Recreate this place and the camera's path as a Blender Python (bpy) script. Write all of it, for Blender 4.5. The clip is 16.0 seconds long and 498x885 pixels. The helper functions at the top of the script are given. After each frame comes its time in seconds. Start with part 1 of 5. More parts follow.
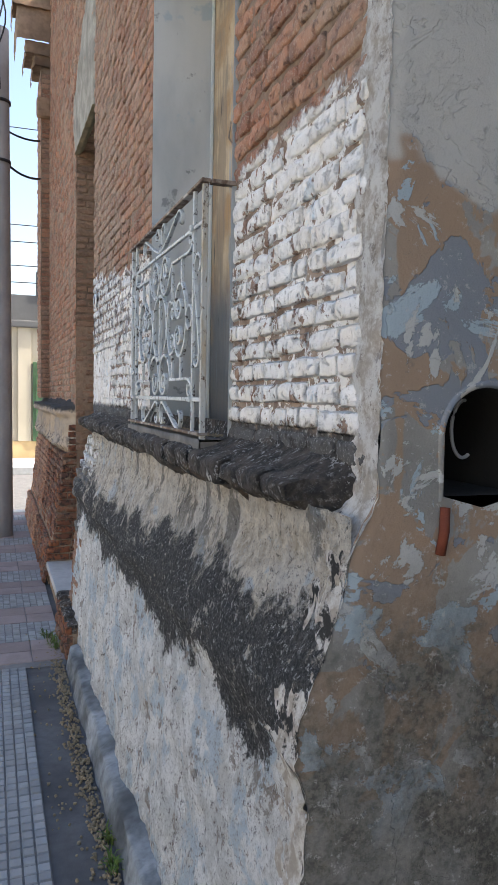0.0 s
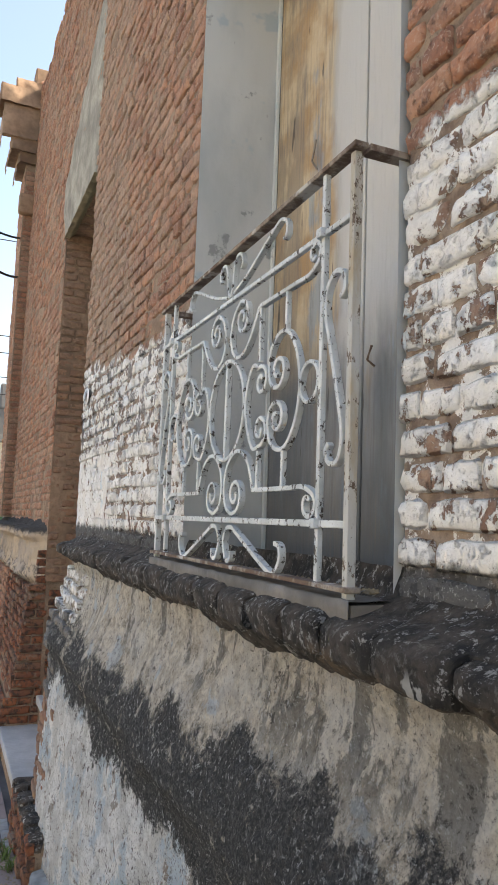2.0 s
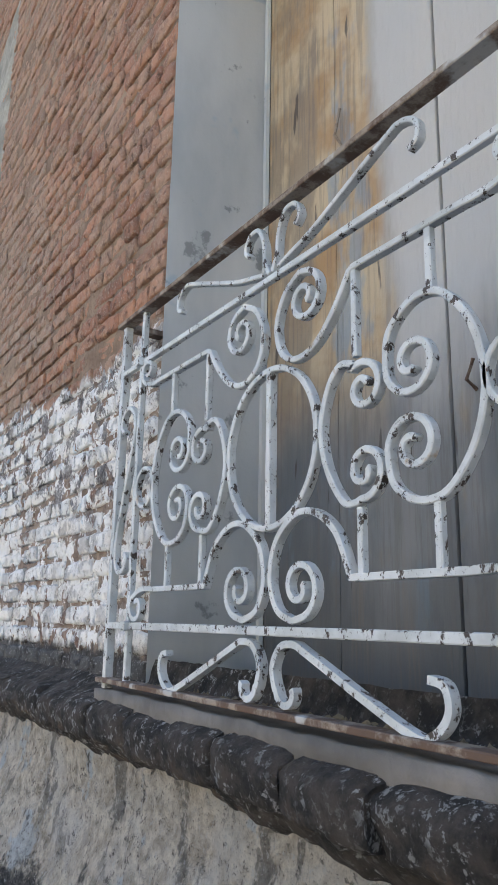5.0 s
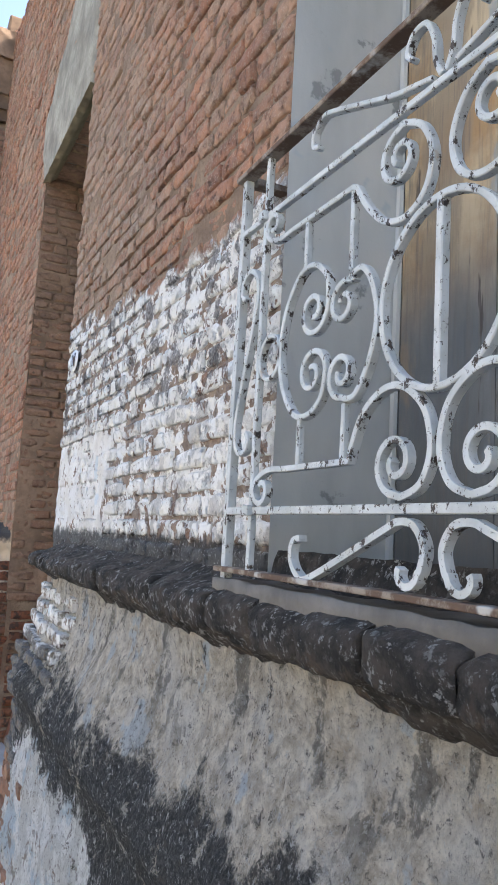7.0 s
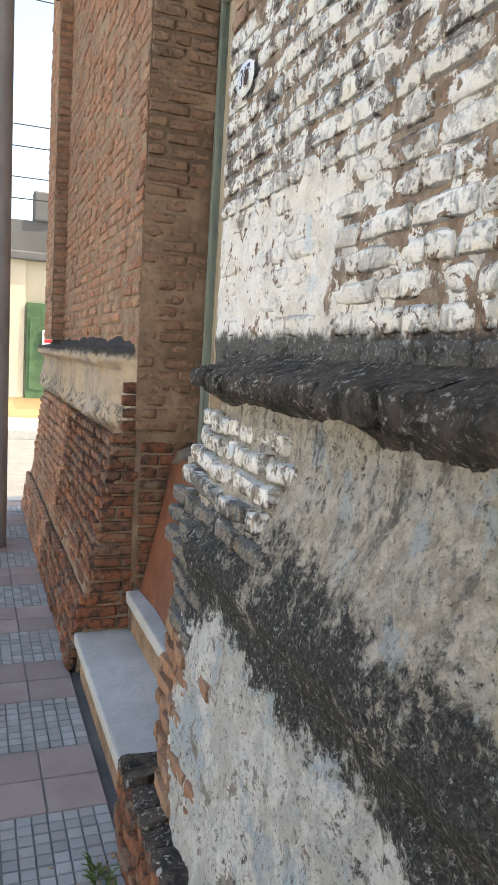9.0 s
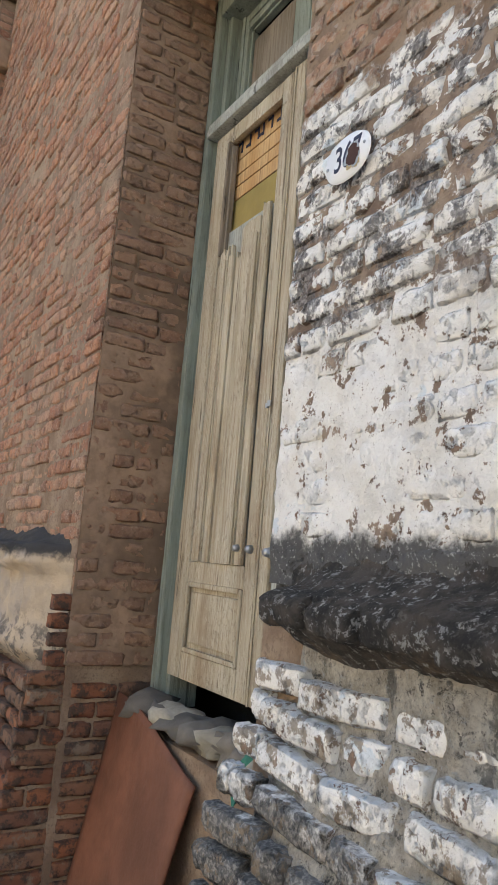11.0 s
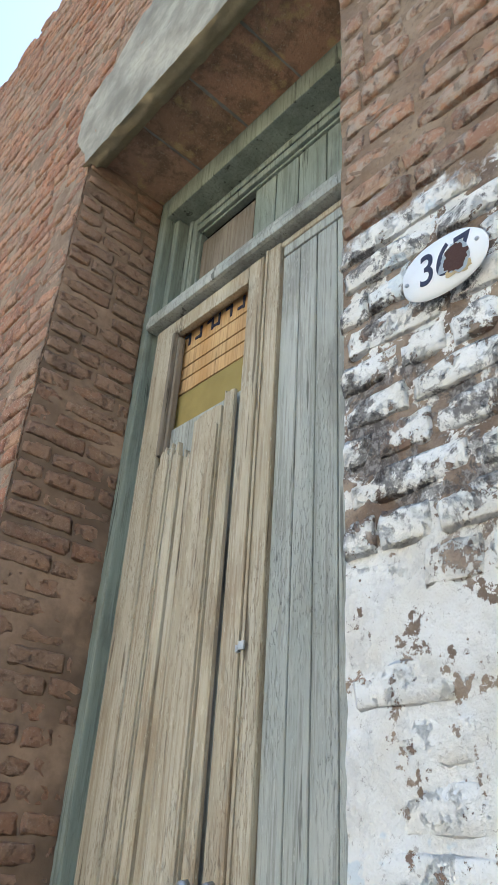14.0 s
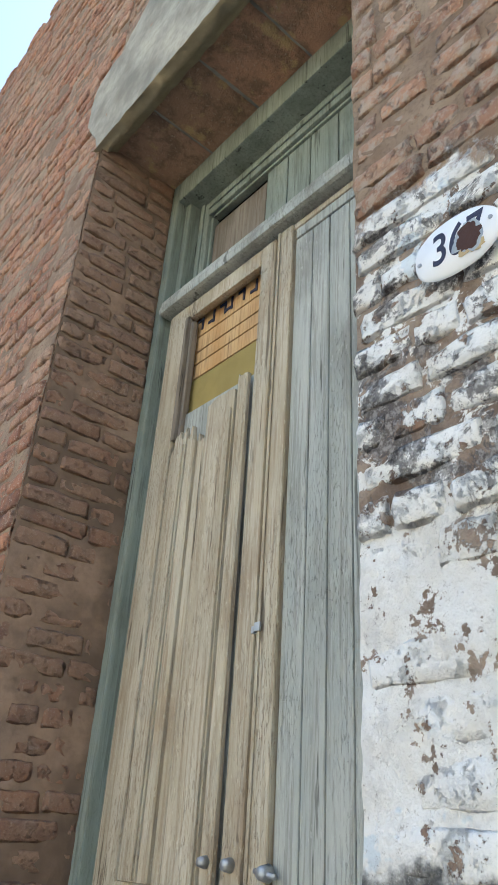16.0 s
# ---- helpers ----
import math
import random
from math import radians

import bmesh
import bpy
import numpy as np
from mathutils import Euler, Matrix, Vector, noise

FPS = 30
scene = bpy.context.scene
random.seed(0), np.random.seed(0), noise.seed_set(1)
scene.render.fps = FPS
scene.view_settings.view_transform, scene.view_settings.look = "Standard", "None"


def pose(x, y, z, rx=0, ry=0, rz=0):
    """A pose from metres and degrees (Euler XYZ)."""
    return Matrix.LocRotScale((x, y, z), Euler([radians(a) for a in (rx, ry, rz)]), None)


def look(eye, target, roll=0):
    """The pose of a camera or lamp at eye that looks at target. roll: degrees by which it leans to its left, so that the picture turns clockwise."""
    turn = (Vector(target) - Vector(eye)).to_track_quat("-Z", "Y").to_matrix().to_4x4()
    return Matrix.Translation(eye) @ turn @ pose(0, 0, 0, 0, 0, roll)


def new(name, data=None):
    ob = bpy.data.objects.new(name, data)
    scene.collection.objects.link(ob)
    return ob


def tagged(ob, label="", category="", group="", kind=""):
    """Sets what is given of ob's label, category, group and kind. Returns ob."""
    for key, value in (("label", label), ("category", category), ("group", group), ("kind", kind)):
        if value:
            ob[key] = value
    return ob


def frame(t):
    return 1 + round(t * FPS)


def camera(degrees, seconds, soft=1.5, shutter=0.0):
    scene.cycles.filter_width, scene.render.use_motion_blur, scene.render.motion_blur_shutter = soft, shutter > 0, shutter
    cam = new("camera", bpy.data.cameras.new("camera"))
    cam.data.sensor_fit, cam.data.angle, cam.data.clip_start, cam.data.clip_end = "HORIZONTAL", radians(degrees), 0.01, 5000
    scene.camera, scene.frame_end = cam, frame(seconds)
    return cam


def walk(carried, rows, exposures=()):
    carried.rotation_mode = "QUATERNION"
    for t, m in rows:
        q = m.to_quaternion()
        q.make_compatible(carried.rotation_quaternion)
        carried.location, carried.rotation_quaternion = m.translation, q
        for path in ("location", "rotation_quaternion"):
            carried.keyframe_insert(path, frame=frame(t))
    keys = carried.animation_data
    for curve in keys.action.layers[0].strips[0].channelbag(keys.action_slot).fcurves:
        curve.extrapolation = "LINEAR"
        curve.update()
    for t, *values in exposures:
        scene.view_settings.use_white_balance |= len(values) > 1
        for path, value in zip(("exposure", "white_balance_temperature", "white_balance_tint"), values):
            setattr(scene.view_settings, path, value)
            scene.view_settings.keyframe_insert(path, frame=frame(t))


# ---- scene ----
cam = camera(38.0, 16.0)
METRES, EYE, TILT, LEAN, TURN = 4.8, 1.66, 0.0, 0.0, -19.7
ROWS = [
    (0.0, 0.0, 0.0, 0.0, 0.07, -3.68, -1.11),
    (0.5, -0.0202, 0.0551, -0.0056, 0.23, -7.53, -1.82),
    (1.0, -0.0332, 0.1152, -0.0038, 2.76, -1.88, -1.88),
    (1.5, -0.0568, 0.165, -0.005, -1.46, 3.88, -2.67),
    (2.0, -0.0789, 0.2116, -0.0023, -3.29, 6.08, -2.03),
    (2.5, -0.0886, 0.262, -0.0024, -4.07, 10.35, -1.31),
    (3.0, -0.1036, 0.2986, -0.0017, -7.44, 11.84, -1.75),
    (3.5, -0.1225, 0.3308, -0.0009, -11.87, 13.52, -0.11),
    (6.0, -0.1203, 0.3694, -0.0001, -13.63, 13.66, -1.18),
    (6.5, -0.1206, 0.378, -0.0039, -9.21, 10.05, -2.98),
    (7.0, -0.1356, 0.4035, -0.0118, -6.84, 7.34, -3.21),
    (7.5, -0.1653, 0.4443, -0.0156, -6.68, 2.15, -2.36),
    (8.0, -0.1816, 0.4982, -0.0228, -0.41, -3.05, -1.15),
    (8.5, -0.1977, 0.5503, -0.028, 0.28, -6.91, -2.78),
    (11.0, -0.2996, 0.7874, -0.0255, -11.92, 9.29, -4.67),
    (11.5, -0.2974, 0.8344, -0.0185, -13.95, 21.48, -2.74),
    (12.0, -0.3041, 0.8664, -0.0129, -18.26, 26.07, -3.96),
    (12.5, -0.3173, 0.9017, -0.0117, -24.12, 28.07, -2.74),
    (13.0, -0.32, 0.9132, -0.009, -23.49, 30.32, -3.41),
    (13.5, -0.3178, 0.9187, -0.0095, -22.7, 29.52, -3.69),
    (14.0, -0.3159, 0.9191, -0.0091, -22.47, 30.1, -3.38),
    (14.5, -0.3158, 0.9185, -0.0091, -21.81, 29.6, -3.5),
    (15.0, -0.316, 0.9188, -0.0096, -21.34, 29.18, -3.4),
    (15.5, -0.316, 0.9182, -0.0098, -21.23, 28.98, -3.22),
    (16.0, -0.3159, 0.9185, -0.0102, -21.19, 28.82, -3.44),
]
EXPO = [(0.0, 1.56, 6700, 11), (1.0, 1.84, 7700, 10), (2.0, 1.68, 7400, 11), (3.5, 1.62, 6500, 10), (7.0, 1.86, 6500, 11), (7.5, 1.93, 6500, 11), (8.0, 2.05, 7000, 8), (8.5, 2.02, 7500, 7),
        (11.0, 1.80, 7400, 11), (11.5, 1.93, 7300, 9), (12.5, 2.0, 6700, 5), (16.0, 1.95, 6600, 4)]
walk(cam, [(t, pose(0, 0, EYE, TILT, LEAN, TURN) @ pose(METRES * x, METRES * y, METRES * z, 90 + pitch, roll, yaw)) for t, x, y, z, yaw, pitch, roll in ROWS], EXPO)

# ---- world and sun ----
SUN_DIR = Vector((0.70, -0.14, 0.70)).normalized()
world = bpy.data.worlds.new("sky")
scene.world = world
world.use_nodes = True
wn = world.node_tree
sky = wn.nodes.new("ShaderNodeTexSky")
sky.sky_type = "NISHITA"
sky.sun_disc = False
sky.sun_elevation = math.asin(SUN_DIR.z)
sky.sun_rotation = math.atan2(SUN_DIR.x, SUN_DIR.y)
sky.dust_density = 3.0
wn.links.new(sky.outputs[0], wn.nodes["Background"].inputs[0])
wn.nodes["Background"].inputs[1].default_value = 0.15
sun_data = bpy.data.lights.new("sun", "SUN")
sun_data.energy, sun_data.angle, sun_data.color = 4.5, radians(0.5), (1.0, 0.95, 0.87)
sun = new("sun", sun_data)
sun.matrix_world = look(SUN_DIR * 40, (0, 0, 0))


# ---- material helpers ----
class Mat:
    """A node material with a principled surface; short calls add nodes."""

    def __init__(self, name, rough=0.85, metal=0.0):
        self.m = bpy.data.materials.new(name)
        self.m.use_nodes = True
        self.t = self.m.node_tree
        self.b = self.t.nodes["Principled BSDF"]
        self.b.inputs["Roughness"].default_value = rough
        self.b.inputs["Metallic"].default_value = metal
        self.b.inputs["Specular IOR Level"].default_value = 0.3
        self.p = self.t.nodes.new("ShaderNodeNewGeometry").outputs["Position"]
        s = self.t.nodes.new("ShaderNodeSeparateXYZ")
        self.link(self.p, s.inputs[0])
        self.x, self.y, self.z = s.outputs

    def link(self, a, b):
        self.t.links.new(a, b)

    def put(self, sock, v):
        if isinstance(v, (int, float)):
            sock.default_value = v
        elif isinstance(v, tuple):
            sock.default_value = (*v, 1.0) if len(v) == 3 else v
        else:
            self.link(v, sock)

    def noise(self, scale, detail=5.0, rough=0.6, stretch=(1, 1, 1), warp=0.0, off=0.0):
        mp = self.t.nodes.new("ShaderNodeMapping")
        mp.inputs["Scale"].default_value = stretch
        mp.inputs["Location"].default_value = (off, off * 1.7, off * 0.6)
        self.link(self.p, mp.inputs[0])
        n = self.t.nodes.new("ShaderNodeTexNoise")
        n.inputs["Scale"].default_value = scale
        n.inputs["Detail"].default_value = detail
        n.inputs["Roughness"].default_value = rough
        n.inputs["Distortion"].default_value = warp
        self.link(mp.outputs[0], n.inputs["Vector"])
        return n.outputs["Fac"]

    def voronoi(self, scale, stretch=(1, 1, 1), feature="F1"):
        mp = self.t.nodes.new("ShaderNodeMapping")
        mp.inputs["Scale"].default_value = stretch
        self.link(self.p, mp.inputs[0])
        n = self.t.nodes.new("ShaderNodeTexVoronoi")
        n.feature = feature
        n.inputs["Scale"].default_value = scale
        self.link(mp.outputs[0], n.inputs["Vector"])
        return n.outputs["Distance"]

    def rand(self, island):
        if island:
            return self.t.nodes.new("ShaderNodeNewGeometry").outputs["Random Per Island"]
        return self.t.nodes.new("ShaderNodeObjectInfo").outputs["Random"]

    def math(self, op, a, b=0.0, c=0.0):
        n = self.t.nodes.new("ShaderNodeMath")
        n.operation = op
        self.put(n.inputs[0], a), self.put(n.inputs[1], b)
        if op == "MULTIPLY_ADD":
            self.put(n.inputs[2], c)
        return n.outputs[0]

    def step(self, v, lo, hi, a=0.0, b=1.0):
        n = self.t.nodes.new("ShaderNodeMapRange")
        n.interpolation_type = "SMOOTHSTEP"
        self.put(n.inputs[0], v)
        for k, q in zip((1, 2, 3, 4), (lo, hi, a, b)):
            self.put(n.inputs[k], q)
        return n.outputs[0]

    def mul(self, *v):
        out = v[0]
        for q in v[1:]:
            out = self.math("MULTIPLY", out, q)
        return out

    def mix(self, f, a, b, blend="MIX"):
        n = self.t.nodes.new("ShaderNodeMix")
        n.data_type, n.blend_type = "RGBA", blend
        self.put(n.inputs[0], f), self.put(n.inputs[6], a), self.put(n.inputs[7], b)
        return n.outputs[2]

    def ramp(self, f, stops):
        n = self.t.nodes.new("ShaderNodeValToRGB")
        e = n.color_ramp.elements
        while len(e) < len(stops):
            e.new(0.5)
        for el, (pos, c) in zip(e, stops):
            el.position, el.color = pos, (*c, 1)
        self.put(n.inputs[0], f)
        return n.outputs[0]

    def done(self, colour, height=None, strength=0.5, dist=0.01, rough=None):
        self.put(self.b.inputs["Base Color"], colour)
        if height is not None:
            n = self.t.nodes.new("ShaderNodeBump")
            n.inputs["Strength"].default_value, n.inputs["Distance"].default_value = strength, dist
            self.link(height, n.inputs["Height"])
            self.link(n.outputs[0], self.b.inputs["Normal"])
        if rough is not None:
            self.put(self.b.inputs["Roughness"], rough)
        return self.m


def plain(name, c, rough=0.8, metal=0.0, grain=40.0, var=0.25):
    k = Mat(name, rough, metal)
    n = k.noise(grain, 6)
    big = k.noise(grain * 0.12, 4, off=3)
    d = tuple(q * (1 - var) for q in c)
    l = tuple(min(1.0, q * (1 + var)) for q in c)
    col = k.mix(k.step(big, 0.3, 0.7), d, l)
    col = k.mix(k.step(n, 0.35, 0.75, 0, 0.5), col, d)
    return k.done(col, k.math("ADD", n, k.mul(k.noise(grain * 5, 5, 0.7, off=9), 0.35)), 0.6, 0.006)


BRICKS = [(0.0, (0.29, 0.135, 0.085)), (0.22, (0.46, 0.215, 0.125)), (0.45, (0.48, 0.275, 0.175)), (0.62, (0.33, 0.15, 0.095)), (0.8, (0.50, 0.235, 0.135)), (1.0, (0.42, 0.25, 0.16))]
WASH_TOP = 2.31


def wash_mask(k):
    """Where the lime wash still holds: below its ragged upper edge, short of the doorway, less the flaked spots."""
    edge = k.math("MULTIPLY_ADD", k.noise(9, 7, 0.72, off=7), 0.26, WASH_TOP - 0.13)
    edge = k.math("ADD", edge, k.step(k.y, 3.9, 5.1, 0.0, 0.13))
    low = k.step(k.math("SUBTRACT", k.z, edge), -0.012, 0.02, 1, 0)
    near = k.step(k.y, 5.22, 5.26, 1, 0)
    return k.mul(low, near)


def limewash(k, col, fine, mid, shift, soot):
    """Lime coats, flaked to dirty brick, with grey-black grime and soot above the ledge."""
    zone = k.noise(2.6, 3, 0.5, off=5)
    flakes = k.math("MULTIPLY_ADD", zone, 0.30, k.noise(17, 8, 0.72, warp=0.3, off=11))
    thick = k.mul(k.step(k.math("MULTIPLY_ADD", k.noise(5, 4, off=66), 0.4, k.y), 4.60, 4.66), k.step(k.math("MULTIPLY_ADD", k.noise(7, 5, off=67), 0.2, k.z), 2.03, 2.07, 1, 0))
    coat = k.mul(thick, 0.17)
    thin = k.mul(k.step(k.y, 2.4, 3.6), 0.015)
    flakes = k.math("ADD", flakes, k.math("SUBTRACT", coat, thin))
    wash = wash_mask(k)
    hold = k.mul(wash, k.step(flakes, 0.535 + shift, 0.56 + shift))
    chips = k.mul(thick, k.step(k.noise(21, 8, 0.72, off=101), 0.575, 0.595))
    hold = k.mul(hold, k.math("SUBTRACT", 1.0, chips))
    lime = k.mix(k.step(k.noise(9, 5, off=1), 0.4, 0.65), (0.90, 0.885, 0.85), (0.81, 0.775, 0.71))
    lime = k.mix(k.step(k.noise(6, 5, 0.65, off=21), 0.63, 0.66, 0, 0.5), lime, (0.58, 0.70, 0.78))
    lime = k.mix(k.step(k.noise(80, 7, 0.8, off=8), 0.58, 0.64, 0, 0.6), lime, (0.34, 0.29, 0.25))
    under_coat = k.mix(k.step(mid, 0.4, 0.6), (0.17, 0.12, 0.095), (0.40, 0.31, 0.24))
    col = k.mix(k.mul(wash, 0.65), col, under_coat)
    col = k.mix(hold, col, lime)
    grime = k.mul(wash, k.step(k.noise(12, 8, 0.75, warp=0.3, off=31), 0.505, 0.56), k.step(k.y, 2.6, 3.6, 0.12, 0.88), k.step(k.math("MULTIPLY_ADD", k.noise(3, 2, off=51), 0.5, k.z), 2.12, 2.25, 0.45, 1.0), k.step(thick, 0.0, 1.0, 1.0, 0.3))
    col = k.mix(grime, col, k.mix(k.step(fine, 0.45, 0.60), (0.10, 0.09, 0.087), (0.34, 0.32, 0.30)))
    if soot:
        s = k.mul(k.step(k.math("MULTIPLY_ADD", k.noise(16, 5, 0.7, off=41), 0.10, k.z), 1.625, 1.655, 1, 0), k.step(k.y, 5.24, 5.28, 1, 0))
        col = k.mix(k.mul(s, 0.93), col, k.mix(k.step(fine, 0.55, 0.64), (0.045, 0.045, 0.045), (0.26, 0.26, 0.25)))
    else:
        black = k.step(k.math("MULTIPLY_ADD", k.noise(10, 7, 0.72, off=47), 0.45, k.z), 1.38, 1.44, 0.9, 0.0)
        col = k.mix(black, col, k.mix(k.step(fine, 0.46, 0.60), (0.05, 0.048, 0.046), (0.24, 0.225, 0.20)))
        col = k.mix(k.step(k.noise(25, 7, 0.75, off=57), 0.53, 0.58, 0, 0.8), col, (0.25, 0.19, 0.13))
    return col, hold


def brick_material(name, island, washed, soot=True, dust=0.0):
    k = Mat(name, 0.92)
    col = k.ramp(k.rand(island), BRICKS)
    fine = k.noise(120, 6, 0.7)
    mid = k.noise(22, 5, 0.65)
    big = k.noise(1.6, 4, 0.6, off=2)
    col = k.mix(k.step(mid, 0.44, 0.64, 0, 0.7), col, (0.18, 0.10, 0.073))
    col = k.mix(k.step(big, 0.45, 0.7, 0, 0.35), col, (0.46, 0.36, 0.27))
    col = k.mix(k.step(fine, 0.54, 0.64, 0, 0.5), col, (0.58, 0.45, 0.34))
    smear = k.step(k.noise(6.5, 7, 0.7, warp=0.4, off=35), 0.50, 0.60, 0, 0.45)
    col = k.mix(smear, col, k.mix(k.step(fine, 0.42, 0.6), (0.24, 0.175, 0.125), (0.42, 0.325, 0.235)))
    h = k.math("ADD", k.mul(fine, 0.6), mid)
    crust = k.noise(46, 7, 0.72, off=36)
    col = k.mix(k.step(crust, 0.58, 0.66, 0, 0.6), col, (0.11, 0.075, 0.058))
    ghost = k.mul(k.step(k.math("MULTIPLY_ADD", k.noise(4, 6, 0.7, off=91), 1.2, k.z), 4.4, 3.3, 0, 1), k.step(k.noise(34, 8, 0.78, off=92), 0.47, 0.56), k.step(k.y, 3.6, 4.6, 0.12, 0.72), k.step(k.y, 5.24, 5.28, 1, 0))
    if washed:
        col = k.mix(ghost, col, (0.47, 0.40, 0.325))
        col = k.mix(k.mul(k.step(k.y, 3.8, 4.6), 0.30), col, (0.36, 0.275, 0.20))
    if dust:
        veil = k.step(k.noise(4, 5, 0.6, off=15), 0.25, 0.6, dust * 0.6, dust)
        col = k.mix(veil, col, k.mix(k.step(mid, 0.4, 0.6), (0.19, 0.125, 0.088), (0.34, 0.22, 0.148)))
    if washed:
        col, hold = limewash(k, col, fine, mid, 0.0 if soot else 0.10, soot)
        h = k.math("ADD", h, k.mul(hold, 0.6))
    h = k.math("ADD", h, k.mul(k.step(crust, 0.54, 0.66), -0.6))
    return k.done(col, h, 0.9, 0.010)


def mortar_material(name, washed):
    k = Mat(name, 0.95)
    fine = k.noise(90, 6, 0.7)
    mid = k.noise(22, 5, 0.65)
    col = k.mix(k.step(k.noise(8, 5), 0.35, 0.7), (0.23, 0.155, 0.105), (0.38, 0.28, 0.195))
    col = k.mix(k.step(fine, 0.5, 0.65, 0, 0.6), col, (0.17, 0.12, 0.085))
    if washed:
        col, hold = limewash(k, col, fine, mid, 0.11, True)
    return k.done(col, k.math("ADD", k.math("ADD", fine, mid), k.mul(k.noise(40, 7, 0.75, off=3), 0.8)), 0.8, 0.010)


def red_pier_material():
    """Damp red bricks of the pier foot, sooty round the arrises."""
    k = Mat("damp_red_pier_brick", 0.92)
    fine, mid = k.noise(130, 6, 0.7), k.noise(24, 7, 0.7, off=5)
    col = k.ramp(k.rand(False), [(0.0, (0.21, 0.10, 0.065)), (0.3, (0.33, 0.12, 0.06)), (0.55, (0.25, 0.15, 0.10)), (0.8, (0.40, 0.15, 0.07)), (1.0, (0.17, 0.10, 0.075))])
    col = k.mix(k.step(mid, 0.46, 0.60, 0, 0.85), col, (0.075, 0.058, 0.048))
    col = k.mix(k.step(k.noise(7, 7, 0.7, off=15), 0.55, 0.62, 0, 0.7), col, (0.30, 0.24, 0.18))
    return k.done(col, k.math("ADD", k.mul(fine, 0.6), mid), 1.0, 0.018)


M_WASHED = brick_material("limewashed_brick", True, True)
M_WASHED_ONE = brick_material("limewashed_brick_single", False, True)
M_RAW = brick_material("raw_brick", True, False)
M_LIMED_ONE = brick_material("limed_plinth_brick", False, True, False)
M_REDPIER = red_pier_material()
M_STAINED = brick_material("lime_crumbed_brick", False, False, True, 0.35)
M_REVEAL = brick_material("dusty_reveal_brick", False, False, True, 0.75)
M_MORTAR_W = mortar_material("limewashed_mortar", True)
M_MORTAR = mortar_material("earth_mortar", False)


def plinth_material():
    """Old render: cream under the ledge with dark runs, a black mould band, white and bluish lime below."""
    k = Mat("weathered_plinth_render", 0.95)
    fine = k.noise(130, 8, 0.8)
    mid = k.noise(30, 8, 0.75, off=4)
    grit = k.noise(210, 6, 0.8, off=97)
    top = k.mix(k.step(mid, 0.38, 0.62), (0.48, 0.42, 0.33), (0.78, 0.72, 0.61))
    top = k.mix(k.step(k.noise(5, 6, 0.65, off=9), 0.48, 0.62, 0, 0.7), top, (0.70, 0.67, 0.61))
    top = k.mix(k.step(k.noise(6, 5, 0.6, off=18), 0.60, 0.64, 0, 0.7), top, (0.55, 0.62, 0.66))
    low = k.mix(k.step(k.noise(7, 8, 0.75, off=13), 0.44, 0.56), (0.68, 0.68, 0.65), (0.88, 0.88, 0.86))
    low = k.mix(k.step(k.noise(4.5, 7, 0.7, off=3), 0.51, 0.58, 0, 0.75), low, (0.50, 0.61, 0.68))
    bare = k.math("MAXIMUM", k.step(k.noise(6.5, 9, 0.75, warp=0.2, off=17), 0.585, 0.60), k.step(k.noise(17, 9, 0.8, off=19), 0.585, 0.61))
    low = k.mix(k.mul(bare, 0.85), low, k.mix(k.step(mid, 0.45, 0.6), (0.33, 0.30, 0.26), (0.27, 0.20, 0.155)))
    lean = k.math("MULTIPLY_ADD", k.y, 0.02, k.z)
    wob = k.math("MULTIPLY_ADD", k.noise(4.2, 3, 0.5, stretch=(1, 1, 0.7), off=27), 0.40, lean)
    wob = k.math("MULTIPLY_ADD", k.noise(26, 9, 0.82, off=28), 0.34, wob)
    col = k.mix(k.step(wob, 1.285, 1.33), low, top)
    band = k.mul(k.step(wob, 1.275, 1.31), k.step(wob, 1.56, 1.62, 1, 0))
    runs = k.mul(k.step(k.math("MULTIPLY_ADD", k.noise(40, 8, 0.8, off=34), 0.30, k.noise(8, 5, 0.6, stretch=(1, 1, 0.22), off=33)), 0.685, 0.73), k.step(k.z, 1.1, 1.3), 0.65)
    dark = k.math("MAXIMUM", band, runs)
    dark = k.mul(dark, k.step(k.noise(11, 9, 0.8, off=61), 0.575, 0.62, 1.0, 0.25))
    col = k.mix(dark, col, k.mix(k.step(fine, 0.46, 0.60), (0.036, 0.037, 0.037), (0.135, 0.135, 0.128)))
    pits = k.math("MAXIMUM", k.step(k.noise(75, 7, 0.8, off=77), 0.575, 0.61, 0, 0.75), k.mul(k.step(k.noise(34, 8, 0.8, off=83), 0.57, 0.59), k.step(k.noise(5, 4, off=84), 0.46, 0.58, 0.15, 0.95)))
    col = k.mix(pits, col, (0.10, 0.092, 0.08))
    col = k.mix(k.step(grit, 0.53, 0.63, 0, 0.4), col, (0.15, 0.13, 0.11))
    specks = k.mul(k.step(k.noise(72, 8, 0.82, off=91), 0.56, 0.60), k.step(k.noise(6, 5, off=93), 0.40, 0.62, 0.45, 0.95))
    col = k.mix(specks, col, (0.66, 0.66, 0.63))
    foot = k.mul(k.step(k.z, 0.05, 0.30, 1, 0), k.step(mid, 0.4, 0.6))
    col = k.mix(k.mul(foot, 0.6), col, (0.16, 0.16, 0.16))
    h = k.math("ADD", k.mul(fine, 0.8), k.math("ADD", mid, k.math("ADD", k.mul(pits, -0.5), k.mul(specks, 0.4))))
    return k.done(col, h, 1.0, 0.014)


